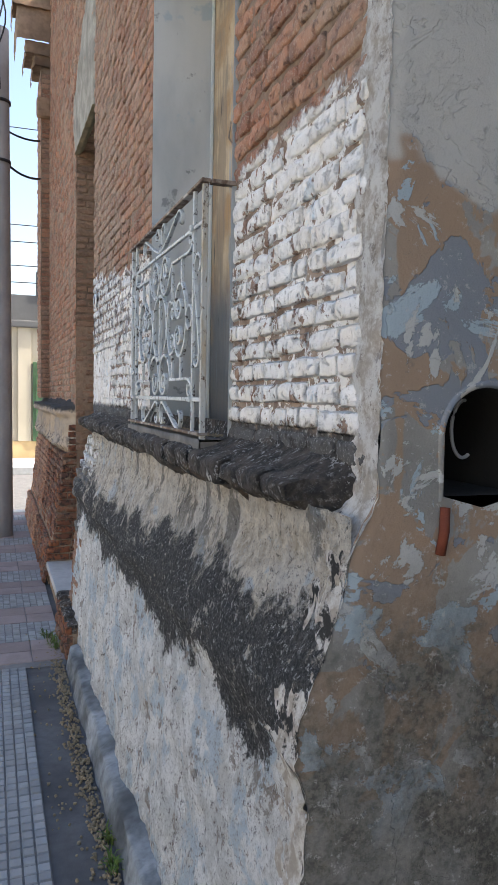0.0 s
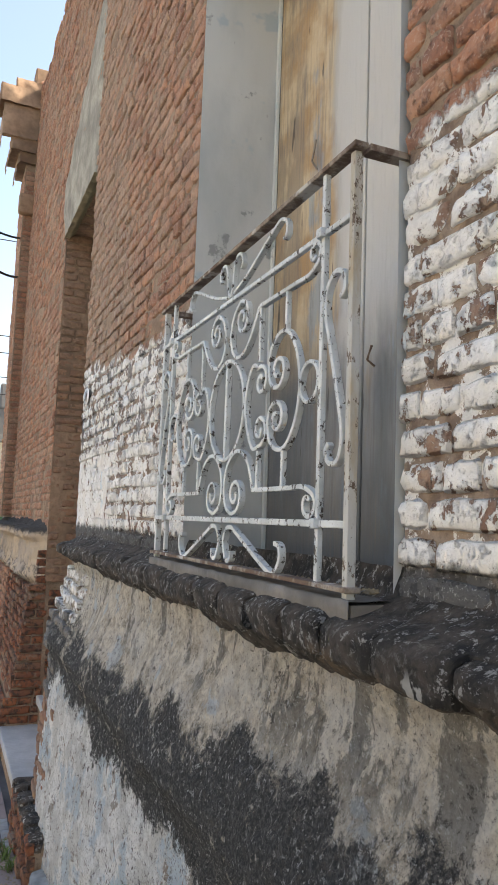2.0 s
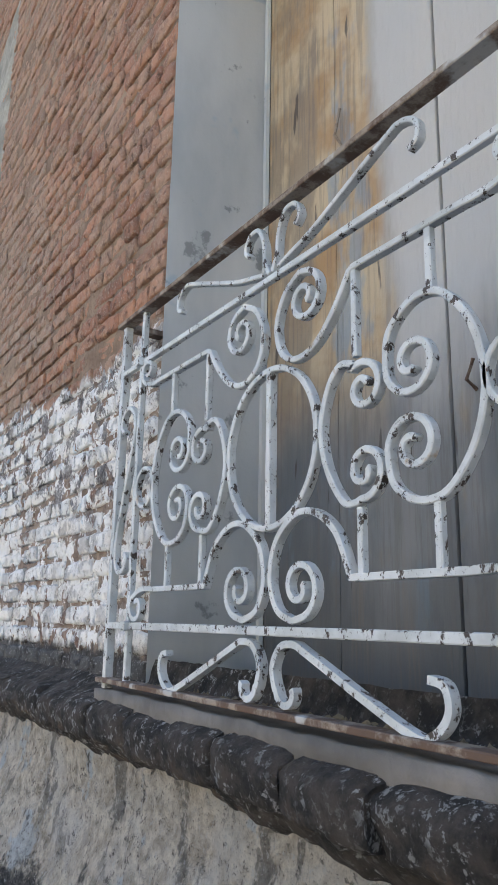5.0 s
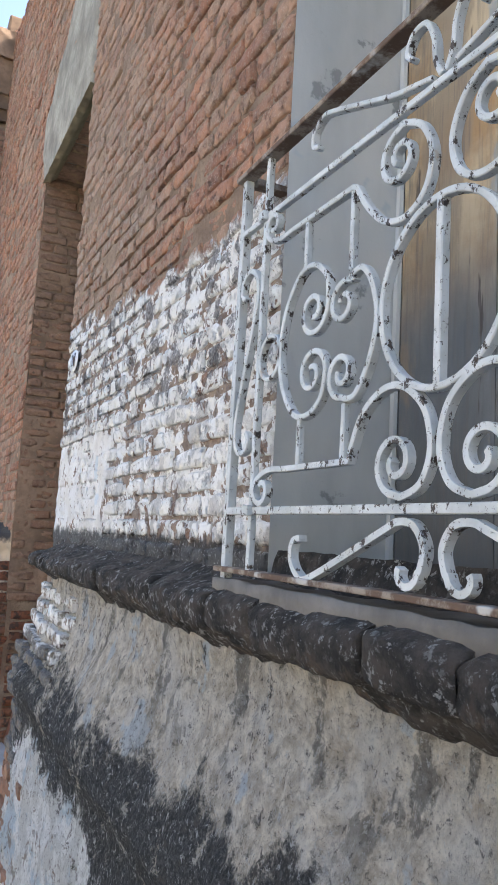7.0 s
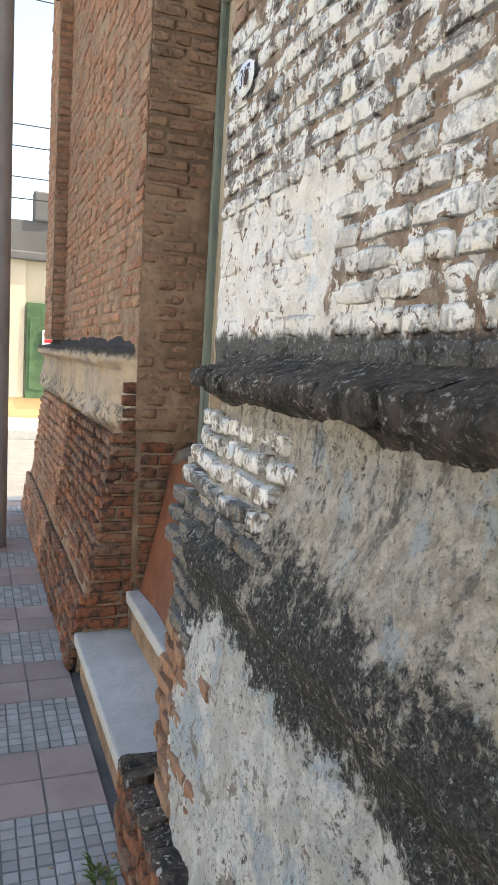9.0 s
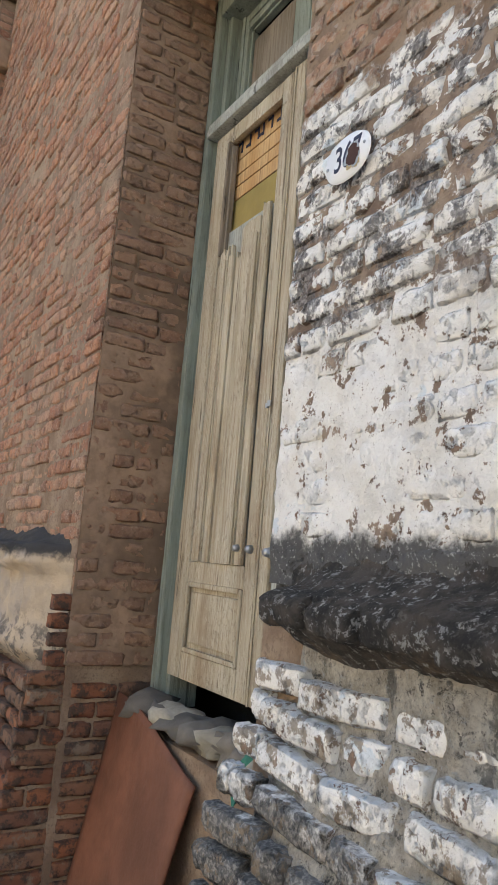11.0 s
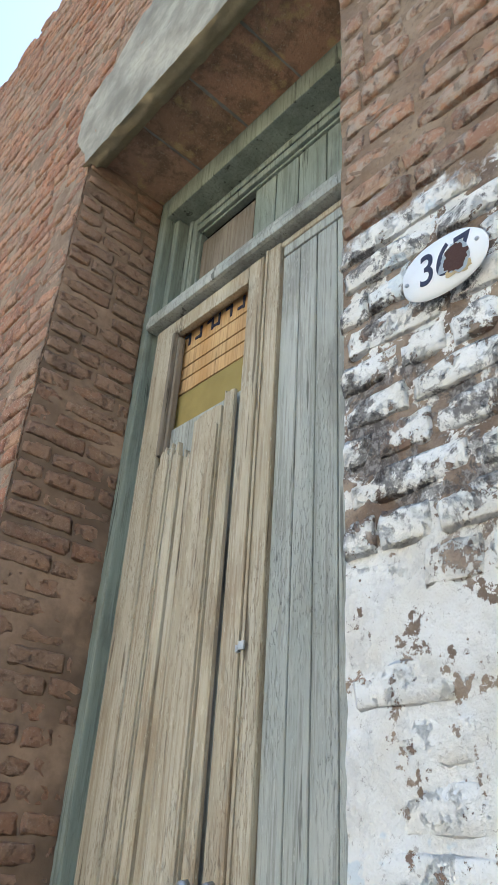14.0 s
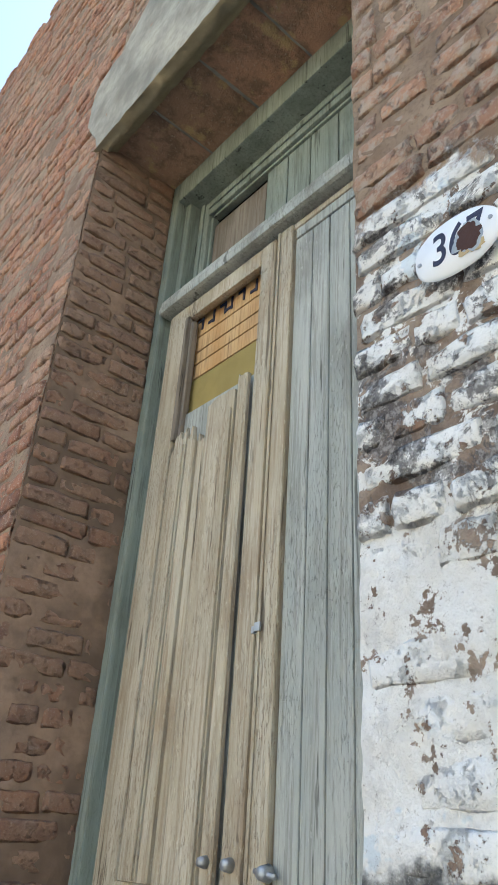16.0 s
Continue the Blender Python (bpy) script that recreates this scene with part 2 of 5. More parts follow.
def ledge_material():
    k = Mat("blackened_mossy_ledge", 0.95)
    fine = k.noise(90, 8, 0.75)
    mid = k.noise(16, 7, 0.7, off=3)
    col = k.mix(k.step(mid, 0.38, 0.66), (0.036, 0.034, 0.032), (0.115, 0.098, 0.083))
    col = k.mix(k.mul(k.step(k.noise(7, 6, 0.7, off=14), 0.54, 0.64), k.step(k.z, 1.48, 1.42, 0.15, 0.85)), col, (0.17, 0.125, 0.088))
    col = k.mix(k.step(fine, 0.56, 0.66, 0, 0.5), col, (0.13, 0.12, 0.11))
    lich = k.mul(k.step(k.noise(62, 7, 0.78, off=23), 0.545, 0.585), k.step(k.noise(9, 5, off=29), 0.44, 0.56, 0.2, 1.0))
    col = k.mix(k.mul(lich, 0.8), col, (0.46, 0.46, 0.44))
    drip = k.mul(k.step(k.noise(11, 6, 0.7, stretch=(1, 1, 0.4), off=37), 0.63, 0.66), k.step(k.z, 1.47, 1.44))
    col = k.mix(k.mul(drip, 0.8), col, (0.62, 0.62, 0.60))
    col = k.mix(k.step(k.noise(13, 3, 0.5, off=71), 0.77, 0.79), col, (0.17, 0.17, 0.06))
    return k.done(col, k.math("ADD", k.mul(fine, 0.9), mid), 1.0, 0.016)


def end_render_material():
    k = Mat("patched_layered_render", 0.9)
    fine = k.noise(80, 7, 0.7)
    w = 0.5
    col = k.mix(k.step(k.noise(5, 5), 0.35, 0.65), (0.27, 0.26, 0.235), (0.38, 0.36, 0.32))
    up = k.step(k.math("MULTIPLY_ADD", k.noise(3.0, 3, 0.5, off=6), 0.7, k.z), 2.48, 2.51)
    ochre = k.step(k.noise(4.4, 5, 0.6, warp=w, off=15), 0.50, 0.52)
    ochre = k.math("MAXIMUM", ochre, k.step(k.math("MULTIPLY_ADD", k.noise(9, 3, off=1), 0.05, k.math("ABSOLUTE", k.math("SUBTRACT", k.x, 0.715))), 0.036, 0.042, 1, 0))
    slate = k.step(k.noise(5.0, 5, 0.62, warp=w, off=29), 0.55, 0.565)
    pale = k.step(k.noise(5.6, 6, 0.66, warp=w, off=39), 0.55, 0.565)
    white = k.step(k.noise(6.5, 7, 0.7, warp=w, off=49), 0.565, 0.58)
    above = k.step(k.z, 0.75, 0.95)
    col = k.mix(k.mul(ochre, above, 0.9), col, (0.37, 0.255, 0.17))
    col = k.mix(k.mul(slate, above), col, (0.245, 0.265, 0.29))
    col = k.mix(k.mul(pale, above), col, (0.40, 0.48, 0.52))
    col = k.mix(k.mul(white, above), col, (0.52, 0.52, 0.49))
    col = k.mix(up, col, (0.50, 0.485, 0.44))
    col = k.mix(k.step(k.noise(14, 6, 0.7, off=61), 0.60, 0.72, 0, 0.6), col, (0.17, 0.16, 0.145))
    foot = k.mul(k.step(k.math("MULTIPLY_ADD", k.noise(3, 5, 0.6, off=73), 0.7, k.z), 1.45, 1.75, 1, 0), k.step(k.noise(9, 7, 0.7, off=81), 0.38, 0.62, 0.45, 0.95))
    col = k.mix(foot, col, k.mix(k.step(fine, 0.4, 0.6), (0.085, 0.08, 0.065), (0.18, 0.165, 0.135)))
    col = k.mix(k.step(k.noise(45, 7, 0.78, off=88), 0.58, 0.63, 0, 0.5), col, (0.55, 0.53, 0.49))
    h = k.math("ADD", k.mul(fine, 0.6), k.math("ADD", k.mul(slate, -0.5), k.math("ADD", k.mul(white, 0.5), k.mul(pale, 0.3))))
    return k.done(col, h, 0.7, 0.006)


def chipped_paint():
    k = Mat("chipped_white_paint", 0.55)
    chip = k.math("MAXIMUM", k.step(k.noise(60, 7, 0.72, stretch=(1, 1, 0.7)), 0.565, 0.59), k.step(k.noise(170, 6, 0.75, off=9), 0.61, 0.65, 0, 0.8))
    rust = k.step(k.noise(9, 6, 0.7, off=5), 0.63, 0.70, 0, 0.7)
    col = k.mix(k.step(k.noise(15, 5, off=2), 0.35, 0.7), (0.62, 0.64, 0.63), (0.44, 0.46, 0.45))
    col = k.mix(rust, col, (0.42, 0.28, 0.14))
    col = k.mix(chip, col, (0.075, 0.06, 0.05))
    return k.done(col, k.math("SUBTRACT", 1.0, chip), 0.6, 0.002)


def post_paint():
    k = Mat("rusty_painted_post", 0.7)
    col = k.mix(k.step(k.noise(9, 6, 0.65, stretch=(1, 1, 0.3)), 0.46, 0.66), (0.45, 0.45, 0.42), (0.36, 0.295, 0.20))
    col = k.mix(k.step(k.noise(45, 7, 0.75, stretch=(1, 1, 0.5), off=5), 0.55, 0.60), col, (0.11, 0.075, 0.05))
    return k.done(col, k.noise(60), 0.5, 0.002)


def rusted_bar():
    k = Mat("rusted_flat_bar", 0.8)
    col = k.mix(k.step(k.noise(18, 7, 0.7), 0.45, 0.6), (0.13, 0.085, 0.06), (0.30, 0.25, 0.20))
    col = k.mix(k.step(k.noise(9, 5, off=4), 0.58, 0.66), col, (0.48, 0.46, 0.42))
    return k.done(col, k.noise(60), 0.5, 0.003)


def wood_material(name, base, worn, dirt, flake=0.0):
    k = Mat(name, 0.75)
    grain = k.noise(110, 7, 0.7, stretch=(1, 1, 0.04))
    band = k.noise(14, 5, 0.65, stretch=(1, 1, 0.10), off=6)
    col = k.mix(k.step(band, 0.35, 0.65), base, worn)
    col = k.mix(k.step(grain, 0.48, 0.62, 0, 0.55), col, dirt)
    col = k.mix(k.step(k.noise(4.0, 6, 0.65, stretch=(1, 1, 0.5), off=19), 0.5, 0.68, 0, 0.55), col, dirt)
    h = grain
    if flake:
        patch = k.step(k.noise(5, 4, 0.6, stretch=(1, 1, 0.35), off=31), 0.42, 0.58, 0.12, 1.0)
        chips = k.mul(patch, k.step(k.noise(230, 6, 0.75, stretch=(1, 1, 0.22), off=3), 0.55, 0.61))
        col = k.mix(k.mul(chips, flake), col, tuple(q * 0.85 for q in dirt))
        h = k.math("SUBTRACT", grain, k.mul(chips, 0.8))
        lift = k.step(k.noise(95, 6, 0.72, stretch=(1, 1, 0.3), off=53), 0.60, 0.64)
        col = k.mix(k.mul(lift, flake * 0.55), col, tuple(min(0.7, q * 1.35) for q in worn))
    col = k.mix(k.step(k.noise(40, 5, 0.6, stretch=(1, 1, 0.06), off=44), 0.62, 0.68, 0, 0.75), col, tuple(q * 0.35 for q in dirt))
    return k.done(col, h, 0.7, 0.004)


def board_material():
    """The boarded window: grey weathered wood, ochre stain and white paint higher up."""
    k = Mat("weathered_window_board", 0.75)
    grain = k.noise(70, 6, 0.7, stretch=(1, 1, 0.04))
    wob = k.noise(4, 5, 0.6, stretch=(1, 1, 0.3), off=3)
    col = k.mix(k.step(wob, 0.35, 0.65), (0.125, 0.14, 0.15), (0.245, 0.25, 0.25))
    stain = k.mul(k.step(k.math("MULTIPLY_ADD", wob, 0.25, k.y), 2.90, 2.96), k.step(k.math("MULTIPLY_ADD", wob, 0.3, k.z), 2.10, 2.40))
    col = k.mix(k.mul(stain, 0.9), col, k.mix(k.step(k.noise(6, 5, off=12), 0.35, 0.65), (0.40, 0.25, 0.12), (0.56, 0.44, 0.28)))
    rub = k.noise(3.2, 6, 0.65, stretch=(1, 1, 0.35), off=27)
    col = k.mix(k.step(rub, 0.53, 0.60, 0, 0.75), col, (0.27, 0.215, 0.155))
    col = k.mix(k.step(rub, 0.44, 0.38, 0, 0.6), col, (0.20, 0.29, 0.36))
    # boards get darker towards the sill, with an uneven upper edge
    low_dark = k.step(k.math("MULTIPLY_ADD", wob, 0.5, k.z), 1.85, 2.15, 1, 0)
    col = k.mix(k.mul(low_dark, 0.75), col, (0.10, 0.105, 0.105))
    col = k.mix(k.step(k.noise(26, 4, 0.5, stretch=(1, 1, 0.15), off=9), 0.68, 0.72, 0, 0.8), col, (0.06, 0.05, 0.045))
    col = k.mix(k.step(grain, 0.48, 0.62, 0, 0.4), col, (0.14, 0.13, 0.12))
    col = k.mix(k.step(k.noise(8, 6, 0.7, stretch=(1, 1, 0.06), off=73), 0.56, 0.66, 0, 0.4), col, (0.22, 0.175, 0.125))
    pale = k.mul(k.step(k.math("MULTIPLY_ADD", wob, 0.25, k.y), 2.90, 2.96, 1, 0), k.step(k.math("MULTIPLY_ADD", wob, 0.6, k.z), 2.30, 2.55))
    col = k.mix(k.mul(pale, 0.85), col, (0.54, 0.525, 0.49))
    return k.done(col, grain, 0.8, 0.005)


def jamb_material():
    k = Mat("painted_jamb_plaster", 0.8)
    col = k.mix(k.step(k.noise(3, 5, stretch=(1, 1, 0.4)), 0.35, 0.65), (0.42, 0.44, 0.435), (0.56, 0.57, 0.55))
    col = k.mix(k.step(k.noise(11, 5, 0.6, off=8), 0.64, 0.70, 0, 0.6), col, (0.13, 0.14, 0.14))
    col = k.mix(k.step(k.noise(5, 4, off=18), 0.60, 0.66, 0, 0.6), col, (0.33, 0.42, 0.48))
    return k.done(col, k.noise(50), 0.3, 0.003)


def paving_material(name, c):
    k = Mat(name, 0.8)
    r = k.rand(True)
    f = k.noise(90, 5, 0.7)
    col = k.mix(k.step(r, 0, 1), tuple(q * 0.85 for q in c), tuple(q * 1.15 for q in c))
    col = k.mix(k.step(k.noise(3.5, 6, 0.65), 0.4, 0.7, 0, 0.5), col, tuple(q * 0.6 for q in c))
    col = k.mix(k.step(f, 0.55, 0.72, 0, 0.35), col, (0.34, 0.32, 0.30))
    return k.done(col, f, 0.4, 0.003)


def corner_material():
    k = Mat("crumbling_corner_plaster", 0.95)
    fine = k.noise(110, 8, 0.8)
    mid = k.noise(20, 8, 0.75, off=4)
    col = k.mix(k.step(mid, 0.4, 0.6), (0.52, 0.46, 0.38), (0.84, 0.82, 0.77))
    col = k.mix(k.step(k.noise(30, 7, 0.75, off=9), 0.57, 0.62, 0, 0.6), col, (0.20, 0.16, 0.13))
    black = k.mul(k.step(k.noise(13, 7, 0.7, off=19), 0.50, 0.56), k.step(k.z, 1.45, 1.55, 1, 0), k.step(k.z, 0.92, 1.0))
    col = k.mix(black, col, (0.05, 0.048, 0.045))
    return k.done(col, k.math("ADD", fine, mid), 1.0, 0.012)


def soffit_material():
    """Clay soffit tiles, each of its own brown, stained and mortar-smeared."""
    k = Mat("soffit_hollow_tile", 0.92)
    fine, mid = k.noise(110, 6, 0.7), k.noise(14, 7, 0.7, off=2)
    col = k.ramp(k.rand(False), [(0.0, (0.50, 0.30, 0.15)), (0.35, (0.36, 0.22, 0.15)), (0.6, (0.52, 0.28, 0.17)), (1.0, (0.40, 0.29, 0.21))])
    col = k.mix(k.step(mid, 0.42, 0.62, 0, 0.7), col, (0.17, 0.115, 0.075))
    col = k.mix(k.step(k.noise(9, 6, 0.65, off=12), 0.55, 0.64, 0, 0.6), col, (0.58, 0.43, 0.20))
    col = k.mix(k.step(fine, 0.58, 0.64, 0, 0.4), col, (0.60, 0.50, 0.38))
    return k.done(col, k.math("ADD", mid, k.mul(fine, 0.6)), 0.9, 0.012)


def enamel_material():
    k = Mat("white_enamel", 0.22)
    col = k.mix(k.step(k.noise(30, 6, 0.7), 0.5, 0.75, 0, 0.35), (0.80, 0.815, 0.83), (0.70, 0.70, 0.68))
    return k.done(col)


M_CORNER = corner_material()
M_PLINTH, M_LEDGE, M_ENDFACE = plinth_material(), ledge_material(), end_render_material()
M_POST = post_paint()
M_PAINT, M_RUST, M_BOARD, M_JAMB = chipped_paint(), rusted_bar(), board_material(), jamb_material()
M_DOOR = wood_material("cream_weathered_door_wood", (0.41, 0.35, 0.25), (0.54, 0.49, 0.38), (0.27, 0.19, 0.12), 0.6)
M_DOORGREY = wood_material("grey_green_door_wood", (0.36, 0.38, 0.345), (0.47, 0.485, 0.445), (0.20, 0.195, 0.17), 0.55)
M_FRAME = wood_material("grey_green_door_frame", (0.22, 0.255, 0.215), (0.30, 0.34, 0.29), (0.13, 0.14, 0.115), 0.2)
M_BROWNBOARD = wood_material("brown_loose_board", (0.19, 0.155, 0.12), (0.27, 0.23, 0.18), (0.11, 0.085, 0.06))
M_SLAT = wood_material("plain_orange_wood", (0.50, 0.29, 0.12), (0.60, 0.40, 0.20), (0.30, 0.16, 0.07))
M_OLIVE = plain("olive_cardboard", (0.30, 0.23, 0.08), 0.8, 0, 20, 0.15)
M_INK = plain("dark_blue_ink", (0.03, 0.035, 0.07), 0.6)
M_ENAMEL = enamel_material()
M_RUSTSPOT = plain("rust_spot", (0.07, 0.035, 0.028), 0.85)
M_STEEL = plain("dull_steel", (0.42, 0.44, 0.46), 0.4, 0.8)
M_LINTEL = plain("grey_cement_render", (0.32, 0.295, 0.24), 0.92, 0, 45, 0.35)
M_SILL = plain("dirty_sill_cement", (0.17, 0.155, 0.135), 0.92, 0, 30, 0.4)
M_BED = plain("tile_bedding", (0.17, 0.17, 0.17), 0.92, 0, 30, 0.2)
M_SOFFIT = soffit_material()
M_STONE = plain("pale_step_stone", (0.42, 0.43, 0.43), 0.8, 0, 40, 0.15)
M_CONC = plain("pole_concrete", (0.36, 0.35, 0.34), 0.9, 0, 20, 0.15)
M_REVEALBED = plain("brown_reveal_mortar", (0.25, 0.167, 0.113), 0.95, 0, 30, 0.45)
M_SHEET = plain("rust_brown_sheet", (0.16, 0.065, 0.038), 0.65, 0, 14, 0.4)
# near-black colour standing in for the shade of the niche and the hollow building
M_VOIDSHADE = plain("painted_void_shade", (0.03, 0.028, 0.026), 0.95)
M_CABLE = plain("black_cable", (0.02, 0.02, 0.022), 0.6)
M_PIPE = plain("red_rust_pipe", (0.20, 0.055, 0.03), 0.8)
M_TILE = paving_material("grey_pavement_tile", (0.29, 0.30, 0.305))
M_TILEPINK = paving_material("pink_pavement_tile", (0.29, 0.235, 0.225))
M_PATCH = plain("dark_cement_paving", (0.105, 0.105, 0.108), 0.9, 0, 25, 0.3)
M_ASPHALT = plain("asphalt", (0.16, 0.155, 0.15), 0.9, 0, 60, 0.15)
M_PEBBLE = paving_material("brown_pebble", (0.24, 0.19, 0.12))
M_FARWALL = plain("cream_far_render", (0.48, 0.43, 0.33), 0.9, 0, 2, 0.12)
M_FARGREY = plain("grey_far_parapet", (0.12, 0.12, 0.118), 0.9, 0, 4, 0.2)
M_FARGREEN = plain("green_far_door", (0.06, 0.115, 0.055), 0.7)
M_OCHRE = plain("ochre_far_plinth", (0.50, 0.36, 0.19), 0.9, 0, 3, 0.15)
M_KERB = plain("limewashed_kerb", (0.19, 0.21, 0.225), 0.95, 0, 22, 0.75)
M_LEAF = plain("leaf_green", (0.10, 0.15, 0.035), 0.7)
M_TEAL = plain("teal_cloth", (0.05, 0.22, 0.16), 0.8)
M_REDSIGN = plain("red_lettering", (0.5, 0.03, 0.03), 0.6)
M_CORNICE = plain("stained_cornice_brick", (0.30, 0.20, 0.13), 0.92, 0, 14, 0.5)


# ---- mesh helpers ----
def under(ob, parent):
    """Parents ob, keeping the world place of its mesh."""
    if parent is not None:
        ob.parent = parent
        ob.matrix_parent_inverse = Matrix.Translation(parent.location).inverted()


def mesh(name, verts, faces, material, parent=None, label="", smooth=False):
    me = bpy.data.meshes.new(name)
    me.from_pydata([tuple(v) for v in verts], [], [tuple(f) for f in faces])
    me.materials.append(material)
    if smooth:
        me.polygons.foreach_set("use_smooth", [True] * len(me.polygons))
    me.update()
    ob = new(name, me)
    under(ob, parent)
    if label:
        ob["label"] = label
    return ob


def part(name, bm, material, parent=None, label=""):
    bmesh.ops.recalc_face_normals(bm, faces=bm.faces)
    me = bpy.data.meshes.new(name)
    bm.to_mesh(me)
    bm.free()
    me.materials.append(material)
    ob = new(name, me)
    under(ob, parent)
    if label:
        ob["label"] = label
    return ob


def add_box(bm, a, b, bevel=0.0):
    r = bmesh.ops.create_cube(bm, size=1)
    vs = r["verts"]
    for v in vs:
        v.co = Vector([(p + q) / 2 + c * (q - p) for p, q, c in zip(a, b, v.co)])
    if bevel:
        es = {e for v in vs for e in v.link_edges}
        bmesh.ops.bevel(bm, geom=list(es), offset=bevel, segments=2, affect="EDGES", profile=0.6)


def box(name, a, b, material, parent=None, bevel=0.0, label=""):
    bm = bmesh.new()
    add_box(bm, a, b, bevel)
    return part(name, bm, material, parent, label)


def boxes(name, items, material, parent=None, bevel=0.0, label=""):
    bm = bmesh.new()
    for a, b in items:
        add_box(bm, a, b, bevel)
    return part(name, bm, material, parent, label)


def thing(name, label, category, at=(0, 0, 0), group="", kind=""):
    ob = new(name)
    ob.location = at
    return tagged(ob, label, category, group, kind)


def grid_sheet(name, fn, nu, nv, material, parent=None):
    verts = [fn(i / nu, j / nv) for j in range(nv + 1) for i in range(nu + 1)]
    w = nu + 1
    faces = [(j * w + i, j * w + i + 1, (j + 1) * w + i + 1, (j + 1) * w + i) for j in range(nv) for i in range(nu)]
    return mesh(name, verts, faces, material, parent, smooth=True)


def fbm(x, y, z, octaves=4):
    return noise.fractal(Vector((x, y, z)), 1.0, 2.0, octaves)


def tube(name, pts, radius, material, parent=None, sides=8, label="", taper=None):
    verts, faces = [], []
    n = len(pts)
    P = [Vector(p) for p in pts]
    for i, p in enumerate(P):
        d = (P[min(i + 1, n - 1)] - P[max(i - 1, 0)]).normalized()
        a = d.orthogonal().normalized() if abs(d.z) > 0.95 else d.cross(Vector((0, 0, 1))).normalized()
        b = d.cross(a)
        r = radius if taper is None else radius + (taper - radius) * i / (n - 1)
        for q in range(sides):
            t = 2 * math.pi * q / sides
            verts.append(p + (a * math.cos(t) + b * math.sin(t)) * r)
    for i in range(n - 1):
        for q in range(sides):
            q2 = (q + 1) % sides
            faces.append((i * sides + q, i * sides + q2, (i + 1) * sides + q2, (i + 1) * sides + q))
    faces += [tuple(range(sides))[::-1], tuple((n - 1) * sides + q for q in range(sides))]
    return mesh(name, verts, faces, material, parent, label, smooth=sides > 6)


# ---- bricks ----
def brick_template(seed):
    """One worn brick of unit length and height (y, z from -0.5 to 0.5), its pitted face towards -x, 0.03 m deep."""
    rnd = random.Random(seed)
    us, vs = (-0.5, -0.455, -0.33, -0.17, 0.0, 0.17, 0.33, 0.455, 0.5), (-0.5, -0.40, -0.12, 0.16, 0.40, 0.5)
    ny, nz = len(us) - 1, len(vs) - 1
    bm = bmesh.new()
    grid = []
    worn = [rnd.random() < 0.4 for _ in range(4)]
    tip = rnd.uniform(-0.004, 0.004)
    for j, v in enumerate(vs):
        row = []
        for i, u in enumerate(us):
            side, bed = i in (0, ny), j in (0, nz)
            x = 0.0045 * side + 0.0045 * bed + tip * u + 0.004 * noise.noise(Vector((u * 4, v * 2.2, seed * 7.3))) + 0.003 * noise.noise(Vector((u * 9, v * 4, seed * 3.1 + 50)))
            v2 = v
            if (i < 3 or i > ny - 3) and j in (0, 1, nz - 1, nz) and worn[(i > 3) * 2 + (j > 2)]:
                x += 0.006 * abs(u) / 0.5
                v2 = v * 0.88
            row.append(bm.verts.new((x, u + rnd.uniform(-0.022, 0.022), v2 * 0.97 + rnd.uniform(-0.04, 0.04))))
        grid.append(row)
    for j in range(nz):
        for i in range(ny):
            bm.faces.new((grid[j][i], grid[j + 1][i], grid[j + 1][i + 1], grid[j][i + 1]))
    rim = grid[0] + [grid[j][ny] for j in range(1, nz)] + grid[nz][::-1] + [grid[j][0] for j in range(nz - 1, 0, -1)]
    back = [bm.verts.new((0.034, r.co.y, r.co.z)) for r in rim]
    for k in range(len(rim)):
        q = (k + 1) % len(rim)
        bm.faces.new((rim[k], rim[q], back[q], back[k]))
    bmesh.ops.recalc_face_normals(bm, faces=bm.faces)
    bm.normal_update()
    bm.faces.ensure_lookup_table()
    if bm.faces[12].normal.x > 0:
        bmesh.ops.reverse_faces(bm, faces=bm.faces)
    bm.verts.index_update()
    out = np.array([v.co[:] for v in bm.verts]), [tuple(v.index for v in f.verts) for f in bm.faces]
    bm.free()
    return out


TEMPLATES = [brick_template(s) for s in range(14)]
COURSE, JOINT, LONG = 0.0588, 0.0085, 0.185


def lay(u0, u1, z0, z1, holes=(), seed=0, rag=0.0):
    """Bricks (u, z, length, height) of a wall face, in courses of mixed stretchers and headers, clear of the holes (u0, u1, z0, z1)."""
    rnd = random.Random(seed)
    out = []
    z, row = z0, 0
    while z + COURSE <= z1 + 0.001:
        zc = z + COURSE / 2
        spans = [(u0, u1)]
        for a, b, c, d in holes:
            if c < zc < d:
                spans = [s for p, q in spans for s in ((p, min(q, a)), (max(p, b), q)) if s[1] - s[0] > 0.02]
        for p, q in spans:
            u = p - (rnd.uniform(0, LONG) if p == u0 and rag else 0)
            heads = row % 2 == 1
            while u < q - 0.02:
                ln = (LONG / 2 if heads != (rnd.random() < 0.22) else LONG) * rnd.uniform(0.82, 1.15)
                e = min(u + ln, q)
                if q - e < 0.035:
                    e = q
                if e - max(u, p) > 0.03:
                    out.append(((max(u, p) + e) / 2, zc + rnd.uniform(-0.002, 0.002) + 0.006 * noise.noise(Vector((u * 2.4, seed, z * 1.2))), e - max(u, p) - JOINT, COURSE - JOINT * rnd.uniform(0.8, 1.3)))
                u = e
        z += COURSE
        row += 1
    return out


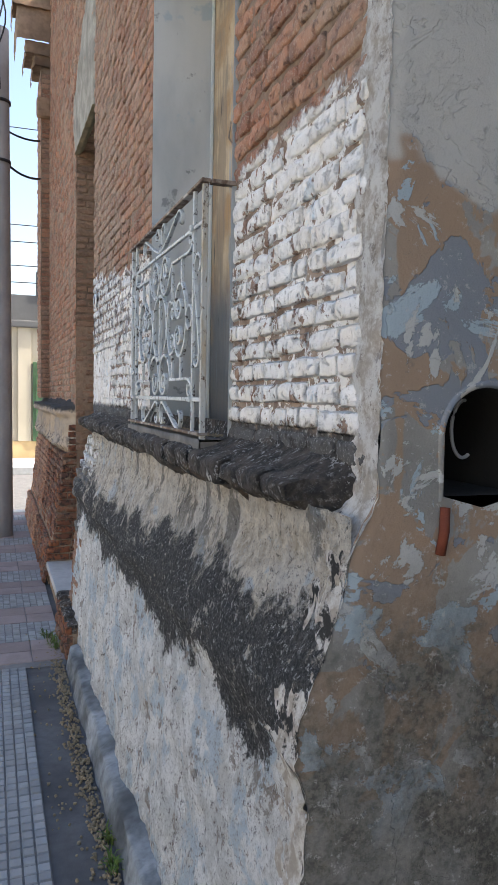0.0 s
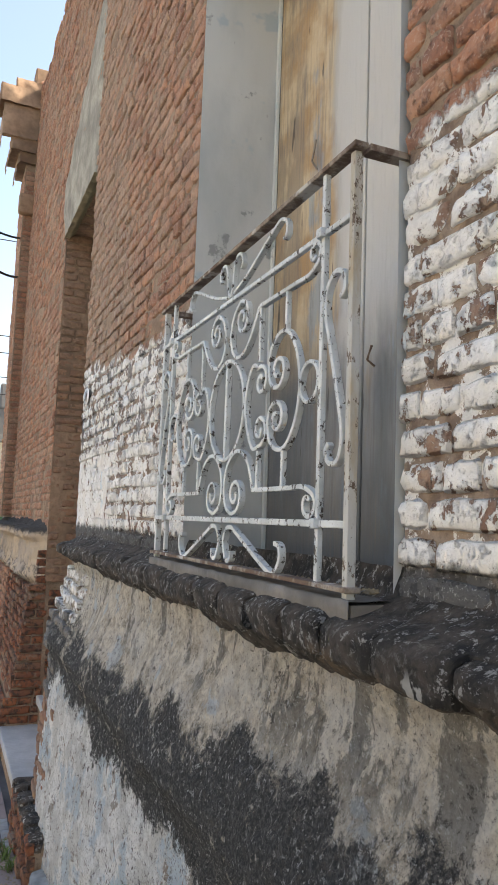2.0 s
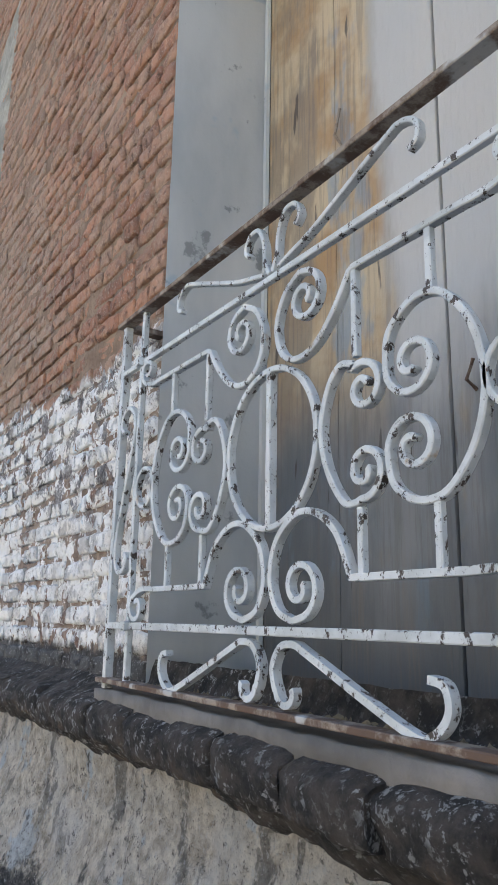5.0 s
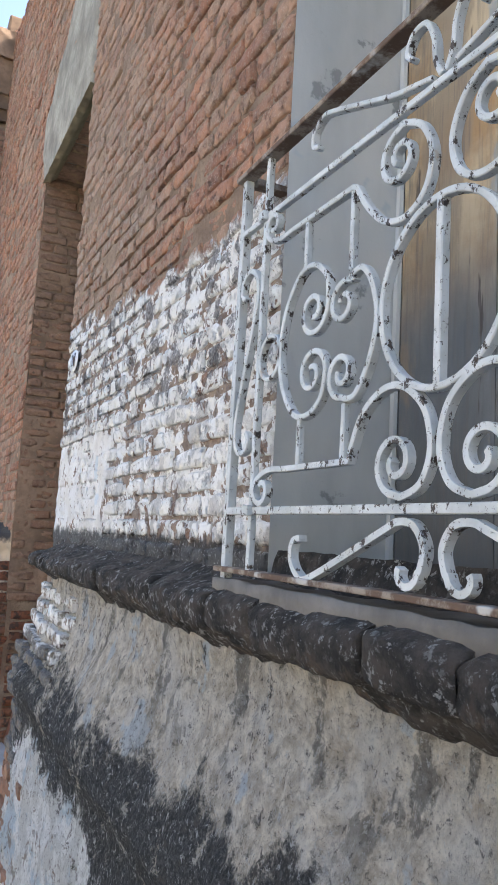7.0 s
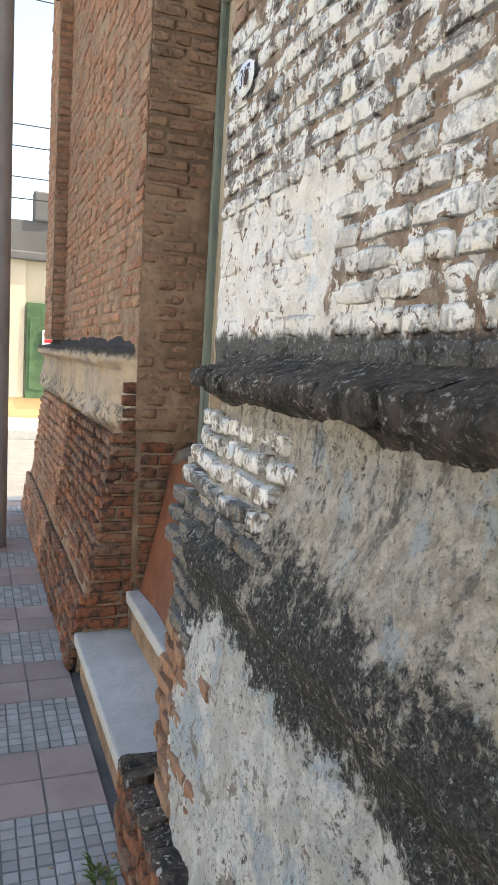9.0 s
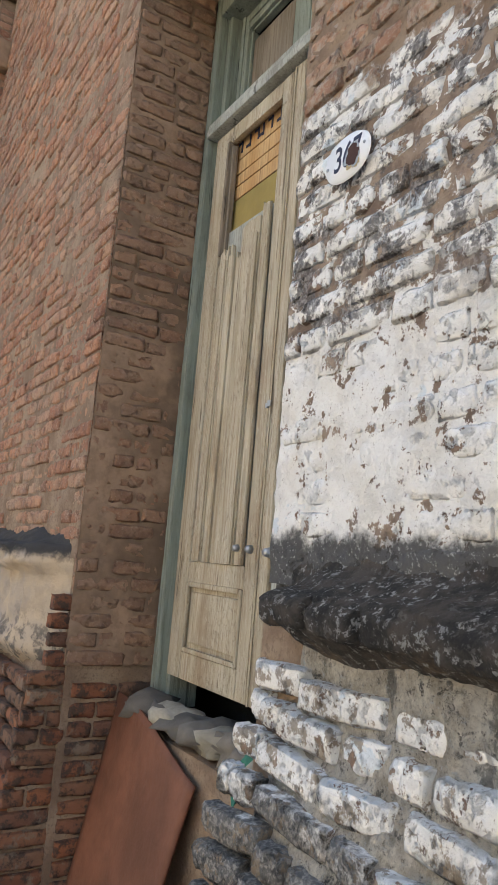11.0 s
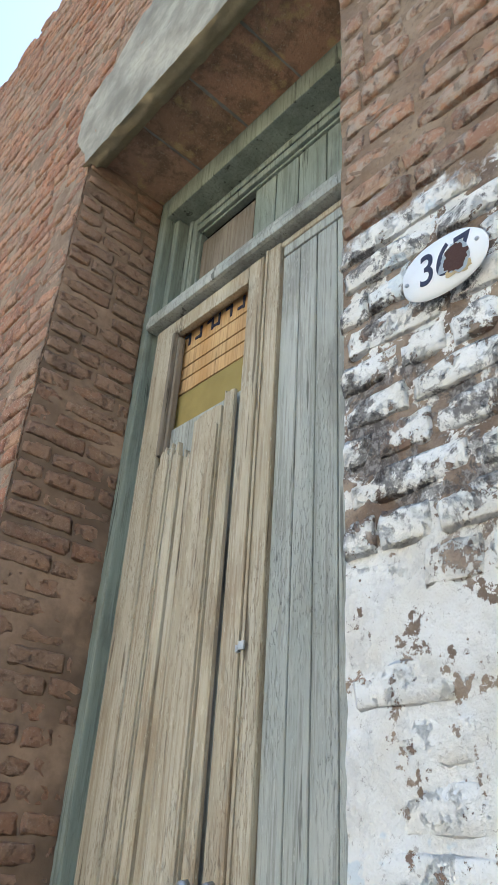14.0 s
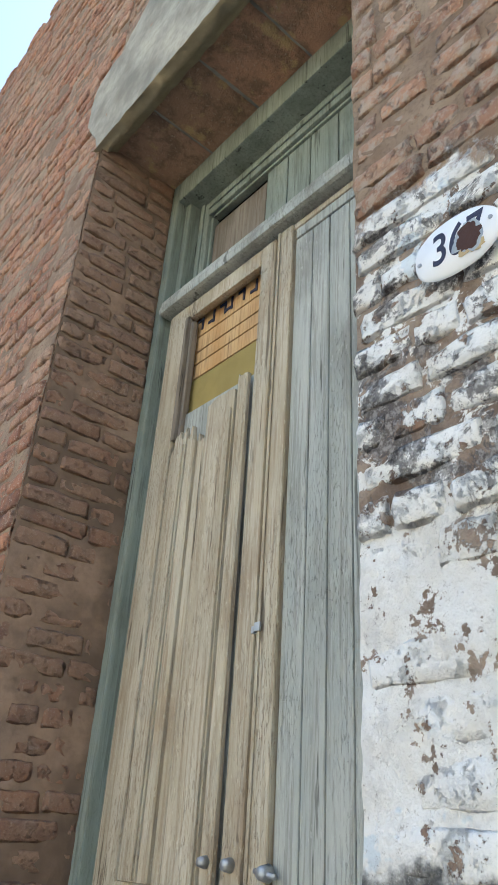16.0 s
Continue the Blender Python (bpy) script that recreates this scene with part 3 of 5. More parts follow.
def facing(u, z, x, side):
    """Placement of a brick: side 'x' faces -x at depth x, side 'y' faces -y at depth x."""
    if side == "x":
        return Matrix.Translation((x, u, z))
    return Matrix.Translation((u, x, z)) @ Matrix.Rotation(radians(90), 4, "Z")


def joined_bricks(name, items, depth, material, parent, side="x", seed=1, jut=0.004):
    rnd = random.Random(seed)
    V, F, n = [], [], 0
    for u, z, l, h in items:
        tv, tf = TEMPLATES[rnd.randrange(14)]
        sc = tv * np.array((1, l, h))
        d = depth(u, z) if callable(depth) else depth
        m = np.array(facing(u, z, d + rnd.uniform(-jut, jut), side) @ Matrix.Rotation(rnd.uniform(-0.022, 0.022), 4, "X"))
        V.append(sc @ m[:3, :3].T + m[:3, 3])
        F += [tuple(i + n for i in f) for f in tf]
        n += len(tv)
    if not V:
        return None
    ob = mesh(name, np.concatenate(V).tolist(), F, material, parent, smooth=True)
    return tagged(ob, kind="stuff")


BRICK_MESHES = {}


def single_bricks(items, depth, material, parent, side="x", seed=2, jut=0.004, tilt=0.022):
    rnd = random.Random(seed)
    for u, z, l, h in items:
        i = rnd.randrange(14)
        key = (i, material.name)
        if key not in BRICK_MESHES:
            me = bpy.data.meshes.new("brick")
            me.from_pydata(TEMPLATES[i][0].tolist(), [], TEMPLATES[i][1])
            me.materials.append(material)
            me.polygons.foreach_set("use_smooth", [True] * len(me.polygons))
            BRICK_MESHES[key] = me
        ob = new("brick", BRICK_MESHES[key])
        d = depth(u, z) if callable(depth) else depth
        ob.matrix_basis = facing(u, z, d + rnd.uniform(-jut, jut), side) @ Matrix.Rotation(rnd.uniform(-tilt, tilt), 4, "X") @ Matrix.Rotation(rnd.uniform(-tilt, tilt), 4, "Z") @ Matrix.Diagonal((1, l, h, 1))
        under(ob, parent)


# ---- plan ----
WALL = 0.684          # street face of the upper wall
Y0, Y_END = 1.17, 9.3  # near corner and the far pilaster
WIN = (2.10, 3.25, 1.50, 3.60)
DOOR = (5.22, 6.36, 0.0, 3.70)
TOP = 6.15
MORTAR = WALL + 0.017
DOORX = 1.014


def plinth_x(z):
    """Street face of the bulging lower wall by height."""
    if z > 1.36:
        return 0.622
    if z > 1.0:
        t = (1.36 - z) / 0.36
        return 0.622 - 0.095 * t * t * (3 - 2 * t)
    if z > 0.93:
        return 0.527 + 0.028 * (1.0 - z) / 0.07
    return 0.555 - 0.06 * (0.93 - z) / 0.93


# ---- ground ----
ground = box("ground", (-60, -40, -0.30), (60, 90, -0.16), M_ASPHALT)
tagged(ground, "grey asphalt street ground", "ground", kind="structure")
pavement = boxes("pavement", [((-1.9, -6.0, -0.155), (1.3, 10.4, -0.012))], M_PATCH)
tagged(pavement, "dark cement pavement along the old brick wall", "pavement", kind="structure")
kerb = box("kerb", (-2.1, -6.0, -0.155), (-1.905, 10.4, 0.0), M_STONE, None, 0.01)
tagged(kerb, "worn stone kerb of the pavement", "kerb", kind="structure")
side_kerb = box("kerb_side", (-2.1, 10.405, -0.155), (8.0, 10.6, 0.0), M_STONE, None, 0.01)
tagged(side_kerb, "worn stone kerb at the side street", "kerb", kind="structure")

# ---- upper wall ----
wall = boxes("wall_street", [
    ((MORTAR, Y0 + 0.01, 0.0), (0.80, WIN[0], TOP)),
    ((0.80, Y0 + 0.48, 0.0), (1.0, WIN[0], TOP)),
    ((MORTAR, WIN[0], 0.0), (1.0, WIN[1], WIN[2] - 0.02)),
    ((MORTAR, WIN[0], WIN[3]), (1.0, WIN[1], TOP)),
    ((MORTAR, WIN[1], 0.0), (1.0, DOOR[0] - 0.014, TOP)),
    ((MORTAR, DOOR[0], DOOR[3] + 0.03), (1.0, DOOR[1], TOP)),
], M_MORTAR_W)
tagged(wall, "old brick street wall, lower courses limewashed white and flaking", "wall", kind="structure")
wall_far = boxes("wall_street_far", [((MORTAR, DOOR[1], 0.0), (1.0, Y_END, TOP))], M_MORTAR)
tagged(wall_far, "bare brown brick wall beyond the doorway", "wall", kind="structure")


def mortar_sheet(parent, material, y0, y1, z0, z1, step, hole=None, seed=0):
    """Uneven mortar between the bricks: mostly full joints, here and there raked out."""
    ny, nz = int((y1 - y0) / step), int((z1 - z0) / step)
    V = []
    for j in range(nz + 1):
        z = z0 + (z1 - z0) * j / nz
        for i in range(ny + 1):
            y = y0 + (y1 - y0) * i / ny
            d = (0.0072 if z > 2.4 and y < 4.4 else 0.0046) + 0.0052 * noise.noise(Vector((y * 6, z * 9, seed))) + 0.004 * noise.noise(Vector((y * 31, z * 37, seed + 4)))
            if z < 2.4:
                d += 0.0006 if y > 2.1 else 0.0032
            V.append((WALL + min(max(d, 0.0016), 0.0155), y, z))
    w = ny + 1
    F = []
    for j in range(nz):
        for i in range(ny):
            y, z = V[j * w + i][1:]
            if hole and hole[0] - step < y < hole[1] and hole[2] - step < z < hole[3]:
                continue
            F.append((j * w + i, (j + 1) * w + i, (j + 1) * w + i + 1, j * w + i + 1))
    return mesh("mortar_bed", V, F, material, parent, smooth=True)


mortar_sheet(wall, M_MORTAR_W, Y0 + 0.02, DOOR[0] - 0.006, 1.50, TOP, 0.014, WIN, 1)
mortar_sheet(wall, M_MORTAR_W, DOOR[0] - 0.006, DOOR[1], DOOR[3] + 0.06, TOP, 0.02, None, 2)
mortar_sheet(wall_far, M_MORTAR, DOOR[1] + 0.002, Y_END, 1.50, TOP, 0.02, None, 3)
core = boxes("wall_back", [((1.30, Y0 + 0.02, 0.0), (1.45, 9.9, TOP)), ((1.0, Y_END, 0.0), (6.0, 9.9, TOP)), ((6.0, Y0 + 0.02, 0.0), (6.2, 9.9, TOP))], M_VOIDSHADE)
tagged(core, "plain inner walls of the building", "wall", kind="structure")
# unseen slab, added so no daylight leaks in behind the street wall
roof = box("ceiling_light_stop", (0.72, Y0 + 0.02, TOP - 0.12), (6.2, 9.9, TOP - 0.02), M_VOIDSHADE)
tagged(roof, "plain unseen roof slab added to keep light out of the building", "roof", kind="structure")


# ---- near end face with the meter niche ----
NICHE = (0.815, 1.005, 1.475, 0.105)   # x0, x1, sill, spring above the sill
END_W = 2.6


def end_edge(z):
    base = plinth_x(z) if z < 1.47 else WALL - 0.006
    if 1.36 < z < 1.47:
        base = 0.622 + (z - 1.36) / 0.11 * 0.055
    if 0.90 < z < 0.99:
        base -= 0.012
    return base + 0.008 * fbm(z * 9, 3, 1) - 0.004


def end_face():
    """A rendered face with the arched hole cut out, its street edge following the wall's section."""
    zs = list(np.arange(0.0, TOP + 0.001, 0.025))
    verts, faces, idx = [], [], {}
    nx0, nx1, ns, sp = NICHE
    cx, r = (nx0 + nx1) / 2, (nx1 - nx0) / 2
    mid = ns + 0.115

    def half(z):
        if z < ns or z > mid + r:
            return 0.0
        return r if z <= mid else math.sqrt(max(0.0, r * r - (z - mid) ** 2))
    zs = sorted(set([round(z, 4) for z in zs] + [ns, mid, mid + r] + [mid + r * math.sin(a) for a in np.linspace(0.15, 1.5, 9)]))
    nl, nr = 14, 24
    for z in zs:
        e, h = end_edge(z), half(z)
        for i in range(nl + 1):
            x = e + (cx - h - e) * i / nl
            verts.append((x, Y0 + 0.004 * fbm(x * 6, 0, z * 6) + (0.006 if i == 0 else 0), z))
        for i in range(nr + 1):
            x = cx + h + (END_W - cx - h) * (i / nr) ** 1.5
            verts.append((x, Y0 + 0.004 * fbm(x * 6, 0, z * 6), z))
    w = nl + nr + 2
    for j in range(len(zs) - 1):
        for i in range(w - 1):
            faces.append((j * w + i, j * w + i + 1, (j + 1) * w + i + 1, (j + 1) * w + i)) if i != nl else None
    ob = mesh("wall_end", verts, faces, M_ENDFACE, smooth=True)
    # reveal of the niche
    prof = [(cx - half(z), z) for z in zs if ns <= z <= mid + r + 1e-6] + [(cx + half(z), z) for z in reversed(zs) if ns <= z < mid + r]
    V = [(x, Y0 + 0.001, z) for x, z in prof] + [(x, Y0 + 0.45, z) for x, z in prof]
    n = len(prof)
    F = [(k, (k + 1) % n, n + (k + 1) % n, n + k) for k in range(n)] + [tuple(range(n, 2 * n))]
    # the lining's colour carries the darkness of the deep niche
    mesh("niche_lining", V, F, M_VOIDSHADE, ob, "arched meter niche lining, its deep shade painted near-black")
    rimv, rimf = [], []
    for k, (x, z) in enumerate(prof):
        d = Vector((x - cx, 0, z - mid)).normalized()
        for s, q in ((0.0, 0.0), (0.004, -0.006), (0.012, -0.006), (0.015, 0.002)):
            rimv.append((x + d.x * s, Y0 + q, z + d.z * s))
    for k in range(n - 1):
        for s in range(3):
            rimf.append((k * 4 + s, k * 4 + s + 1, (k + 1) * 4 + s + 1, (k + 1) * 4 + s))
    mesh("niche_rim", rimv, rimf, M_ENDFACE, ob, smooth=True)
    return ob


wall_end = tagged(end_face(), "patched grey, ochre and pale blue plaster end wall", "wall", kind="structure")
# another unseen slab, blocking light at the near end of the gap
end_block = box("wall_end_block", (1.05, Y0 + 0.2, 0.0), (END_W, Y0 + 0.3, TOP), M_VOIDSHADE)
tagged(end_block, "plain unseen slab added behind the end wall to keep light out", "wall", kind="structure")

def corner_point(u, v):
    y = Y0 + 0.001 + 0.155 * u + 0.02 * u * fbm(2, v * 30, 4)
    z = 2.62 * v
    x = end_edge(z)
    fade = u * u
    if z > 1.50:
        x = WALL - 0.010 + 0.020 * fade
    elif z > 1.36:
        x = min(x, WALL - 0.005) + 0.01 * fade
    else:
        x = x + 0.012 * fade
    return (x + 0.006 * fbm(y * 25, z * 25, 1, 4) + 0.004 * fbm(y * 70, z * 70, 5, 2), y, z)


corner = grid_sheet("trim_corner", corner_point, 14, 220, M_CORNER)
tagged(corner, "rough crumbling lime plaster at the wall corner", "trim", kind="structure")
# two unseen blocks, added to keep sun and sky off the end face
shade_wall = box("wall_unseen_shade", (0.95, -7.0, 0.0), (3.2, 0.30, 5.2), M_LINTEL)
tagged(shade_wall, "plain unseen wall added to shade the end wall", "wall", kind="structure")
shade_wall_return = box("wall_unseen_shade_return", (2.62, 0.30, 0.0), (3.2, 1.4, 5.2), M_LINTEL)
tagged(shade_wall_return, "plain unseen wall added to close the shading recess", "wall", kind="structure")

meter_pipe = thing("conduit", "broken rust-red conduit stub below the meter niche", "pipe", (0.815, Y0, 1.38))
tube("stub", [(0.806, Y0 - 0.012, 1.365), (0.812, Y0 - 0.014, 1.41), (0.816, Y0 - 0.008, 1.455)], 0.010, M_PIPE, meter_pipe, 8)
niche_cable = thing("cable_loop", "looped grey cable inside the dark meter niche", "cable", (0.93, Y0 + 0.1, 1.5))
tube("cable", [(0.93 + 0.03 * math.cos(a), Y0 + 0.10, 1.60 + 0.06 * math.sin(a)) for a in np.linspace(1.5, 5.2, 16)], 0.004, M_CONC, niche_cable, 6)
tube("cable", [(0.85, Y0 + 0.09, 1.48), (0.855, Y0 + 0.09, 1.54), (0.85, Y0 + 0.10, 1.60)], 0.003, M_CONC, niche_cable, 6)


# ---- lower wall: bulging render with a black ledge on top ----
P_Y1 = 5.12


def plinth_point(u, v):
    y = Y0 + 0.004 + (P_Y1 - Y0) * u
    z = 1.44 * v
    x = plinth_x(z)
    shelf = 0.018 * noise.noise(Vector((y * 2.3, 4, 0)))
    if 0.85 < z < 1.05:
        x = plinth_x(z + shelf)
    x += 0.022 * fbm(y * 2.2, z * 2.6, 3, 3) * min(1, u * 20 + 0.2) + 0.008 * fbm(y * 11, z * 11, 8, 4) + 0.004 * fbm(y * 37, z * 37, 2, 3)
    if z > 1.05 and y > 4.42:
        x += 0.021 * min(1, (y - 4.42) / 0.06) * min(1, (z - 1.05) / 0.04)
    if u > 0.93:
        x += 0.06 * ((u - 0.93) / 0.07) ** 2
    return (x, y, z)


plinth = grid_sheet("wall_plinth", plinth_point, 560, 210, M_PLINTH)
tagged(plinth, "bulging lower wall of crumbling limewashed and blackened render", "wall", kind="structure")

ledge = thing("ledge", "blackened mossy brick ledge with pale lichen specks", "ledge", (0.6, 3.1, 1.45), kind="structure")


def ledge_point(u, v):
    """Weathered bedding: sloping top, face behind the nosing bricks, and a crumbled mortar fillet below them."""
    y = Y0 + 0.10 + (5.14 - Y0 - 0.10) * u
    a = v * 6
    prof = [(0.70, 1.580), (0.684, 1.535), (0.640, 1.512), (0.588, 1.490), (0.576, 1.455), (0.590, 1.425), (0.640, 1.385)]
    i = min(int(a), 5)
    f = a - i
    x = prof[i][0] * (1 - f) + prof[i + 1][0] * f
    z = prof[i][1] * (1 - f) + prof[i + 1][1] * f
    s = min(1.0, u * 25) if u < 0.5 else min(1.0, (1 - u) * 25)
    k = 1 if 0.30 < v < 0.97 else 0.4
    x += k * (0.012 * fbm(y * 3, v * 1.5, 5, 4) + 0.010 * fbm(y * 19, v * 6, 7, 5))
    if s < 1:
        x += (0.69 - x) * (1 - s) ** 1.5
        z += (1.47 - z) * 0.5 * (1 - s) ** 2
    z += k * (0.008 * fbm(y * 4, v * 2, 9, 4) + 0.005 * fbm(y * 22, v * 6, 3, 4))
    if v > 0.6 and not 1.75 < y < 4.1:
        z += 0.022 * (v - 0.6) / 0.4
    if v > 0.72:
        z -= 0.030 * max(0, noise.noise(Vector((y * 5, 1, 2)))) * (v - 0.72) / 0.28
    return (x, y, z)


grid_sheet("ledge_body", ledge_point, 560, 30, M_LEDGE, ledge)
rl = random.Random(5)


def nosing_mesh(seed):
    """A bullnosed brick laid on edge (x out of the wall is negative): worn rounded front, flat back, dented."""
    V, F = [], []
    na, ny = 13, 9
    for j in range(ny + 1):
        t = j / ny * 2 - 1
        shrink = 1 - 0.13 * abs(t) ** 8
        for i in range(na + 1):
            a = math.pi * (0.5 + i / na)
            cx, cz = math.cos(a), math.sin(a)
            p = Vector((math.copysign(abs(cx) ** 0.72, cx) * 0.5 * shrink if abs(cx) > 1e-6 else 0.0, t * 0.5, math.copysign(abs(cz) ** 0.42, cz) * 0.5 * shrink))
            d = 0.07 * fbm(p.x * 2.2 + seed * 9, p.y * 2.2, p.z * 2.2, 3) + 0.05 * fbm(p.x * 7, p.y * 7 + seed * 5, p.z * 7, 3)
            p *= 1 + d
            V.append(p)
        V.append(Vector((0.6, t * 0.5, 0.45)))
        V.append(Vector((0.6, t * 0.5, -0.45)))
    w = na + 3
    for j in range(ny):
        for i in range(na):
            F.append((j * w + i, j * w + i + 1, (j + 1) * w + i + 1, (j + 1) * w + i))
        F.append((j * w + na + 1, j * w, (j + 1) * w, (j + 1) * w + na + 1))
    F.append(tuple(range(na + 1))[::-1])
    F.append(tuple(ny * w + i for i in range(na + 1)))
    me = bpy.data.meshes.new("ledge_brick")
    me.from_pydata([tuple(p) for p in V], [], F)
    me.materials.append(M_LEDGE)
    me.polygons.foreach_set("use_smooth", [len(f) == 4 for f in F])
    me.update()
    return me


nosing = [nosing_mesh(q) for q in range(8)]
y = Y0 + 0.19
while y < 4.98:
    w = rl.uniform(0.125, 0.165) if y < 3.3 else rl.uniform(0.085, 0.15)
    worn = rl.uniform(0.0, 0.012) if y < 3.3 else rl.uniform(0.006, 0.024)
    ob = new("ledge_brick", nosing[rl.randrange(8)])
    ob.matrix_basis = pose(0.612 + worn, y + w / 2, 1.468 + rl.uniform(-0.005, 0.005), rl.uniform(-2, 2), -rl.uniform(8, 16), rl.uniform(-3, 3)) @ Matrix.Diagonal((0.118, w, 0.078 if 1.75 < y < 4.1 else rl.uniform(0.050, 0.062), 1))
    under(ob, ledge)
    y += w + rl.uniform(0.002, 0.008)

def kerb_point(u, v):
    prof = [(0.53, 0.125), (0.455, 0.105), (0.438, 0.06), (0.425, -0.02)]
    a = min(v * 3, 2.9999)
    i, f = int(a), a - int(a)
    x, z = (prof[i][q] * (1 - f) + prof[i + 1][q] * f for q in (0, 1))
    y = 1.2 + 3.25 * u
    return (x + 0.014 * fbm(y * 5, v * 2, 2, 4), y, z + 0.016 * fbm(y * 4, v, 6, 4))


base_kerb = grid_sheet("baseboard_kerb", kerb_point, 300, 14, M_KERB)
tagged(base_kerb, "chipped limewashed kerb along the foot of the wall", "kerb", kind="structure")

# broken end of the lower wall: bare bricks in courses
broken = thing("wall_broken_end", "broken brick end of the lower wall, lime crumbs on it", "wall", (0.6, 5.05, 0.5), kind="structure")
end_items = [(u, z, l * 0.95, h) for u, z, l, h in lay(4.30, 5.19, 0.02, 1.40, seed=12)]
end_items = [b for b in end_items if b[0] > 4.66 + 0.16 * (b[1] - 0.4) + 0.10 * noise.noise(Vector((b[1] * 9, 0, 0))) or (b[1] > 1.08 and b[0] > 4.45)]
near_end = lambda u, z: plinth_x(z) + 0.001 + max(0, (u - 4.95)) * 0.15 + 0.014 * noise.noise(Vector((u * 7, z * 9, 1))) + (0.012 if z < 1.05 and u < 4.85 else 0)
single_bricks([b for b in end_items if b[1] > 0.75], near_end, M_LIMED_ONE, broken, "x", 21, 0.010, 0.075)
single_bricks([b for b in end_items if b[1] <= 0.75], near_end, M_STAINED, broken, "x", 22, 0.013, 0.075)
box("core", (0.675, 4.82, 0.0), (1.0, DOOR[0] - 0.02, 1.45), M_MORTAR, broken)

# brick stub of the kerb beside the step
stub = thing("kerb_stub", "crumbling dark red brick kerb stub at the wall foot", "kerb", (0.45, 4.8, 0), kind="structure")
box("core", (0.452, 4.46, -0.01), (0.60, 5.20, 0.215), M_MORTAR, stub)
stub_items = lay(4.45, 5.21, -0.005, 0.235, seed=44)
single_bricks(stub_items, lambda u, z: 0.432 - 0.012 * noise.noise(Vector((u * 8, z * 20, 2))), M_REDPIER, stub, "x", 45, 0.010, 0.08)
caps = random.Random(46)
cy = 4.46
while cy < 5.16:
    w = caps.uniform(0.055, 0.085)
    cap = new("cap_brick", nosing[caps.randrange(8)])
    cap.matrix_basis = pose(0.50, cy + w / 2, 0.225 + caps.uniform(-0.02, 0.012), caps.uniform(-7, 7), caps.uniform(-8, 4), caps.uniform(-7, 7)) @ Matrix.Diagonal((0.13, w, 0.06, 1))
    under(cap, stub)
    cy += w + 0.006

# ---- window: jambs, boards, sill, railing ----
window = thing("window_1", "tall boarded-up window recess with grey weathered boards", "window", (0.9, 2.7, 1.5), kind="structure")
grid_sheet("jamb", lambda u, v: (WALL - 0.004 + 0.29 * u, WIN[1] - 0.010 + 0.003 * fbm(u * 3, v * 9, 1), WIN[2] + v * 2.08), 8, 60, M_JAMB, window)
grid_sheet("jamb", lambda u, v: (WALL + 0.29 * u, WIN[0] + 0.008 + 0.003 * fbm(u * 3, v * 9, 4), WIN[2] + v * 2.08), 8, 60, M_JAMB, window)
box("head", (WALL, WIN[0], WIN[3] - 0.02), (0.99, WIN[1], WIN[3] - 0.004), M_JAMB, window)
by = WIN[0] + 0.012
for k, w in enumerate((0.235, 0.31, 0.30, 0.27)):
    box("board", (0.952 + 0.003 * (k % 2), by, WIN[2]), (0.985, by + w - 0.004, WIN[3] - 0.025), M_BOARD, window, 0.003)
    by += w
tube("inner_bead", [(0.95, WIN[1] - 0.02, WIN[2]), (0.95, WIN[1] - 0.02, WIN[3] - 0.03)], 0.009, M_JAMB, window, 6)
for py, pz, ln in ((2.93, 2.70, 0.09), (2.34, 2.55, 0.05), (2.60, 2.04, 0.05)):
    nail = thing("bent_wire", "short bent rusty wire on the window board", "wire", (0.945, py, pz))
    tube("wire", [(0.955, py, pz), (0.935, py + 0.004, pz + ln * 0.3), (0.940, py - 0.008, pz + ln)], 0.0035, M_RUST, nail, 5)

sill = thing("window_sill", "grey cement sill with dry litter under the railing", "sill", (0.65, 2.7, 1.5), kind="structure")
grid_sheet("sill_slab", lambda u, v: (0.588 + 0.40 * max(0, v - 0.12) / 0.88 if v > 0.12 else 0.588 + 0.004 * fbm(u * 40, 1, 1), 2.09 + 1.19 * u, (1.470 + 0.055 * v / 0.12 if v < 0.12 else 1.525) + 0.004 * fbm(u * 20, v * 9, 4)), 120, 25, M_SILL, sill)
box("sill_core", (0.594, 2.092, 1.44), (0.97, 3.276, 1.519), M_SILL, sill)
rl = random.Random(9)
litter = thing("litter", "dry leaves and crumbs scattered on the window sill", "litter", (0.8, 2.7, 1.53), kind="stuff")
V, F = [], []
for _ in range(900):
    px, py, a, s = rl.uniform(0.64, 0.94), rl.uniform(2.12, 3.22), rl.uniform(0, 6.28), rl.uniform(0.003, 0.012)
    n0 = len(V)
    for da, r in ((0, s), (1.8, s * 0.45), (3.14, s), (4.6, s * 0.5)):
        V.append((px + r * math.cos(a + da), py + r * math.sin(a + da), 1.531 + rl.uniform(0, 0.006)))
    V.append((px, py, 1.537 + rl.uniform(0, 0.004)))
    F += [(n0, n0 + 1, n0 + 4), (n0 + 1, n0 + 2, n0 + 4), (n0 + 2, n0 + 3, n0 + 4), (n0 + 3, n0, n0 + 4)]
mesh("crumbs", V, F, M_PEBBLE, litter)

# ---- wrought-iron railing ----
RX, RC = 0.603, 2.692


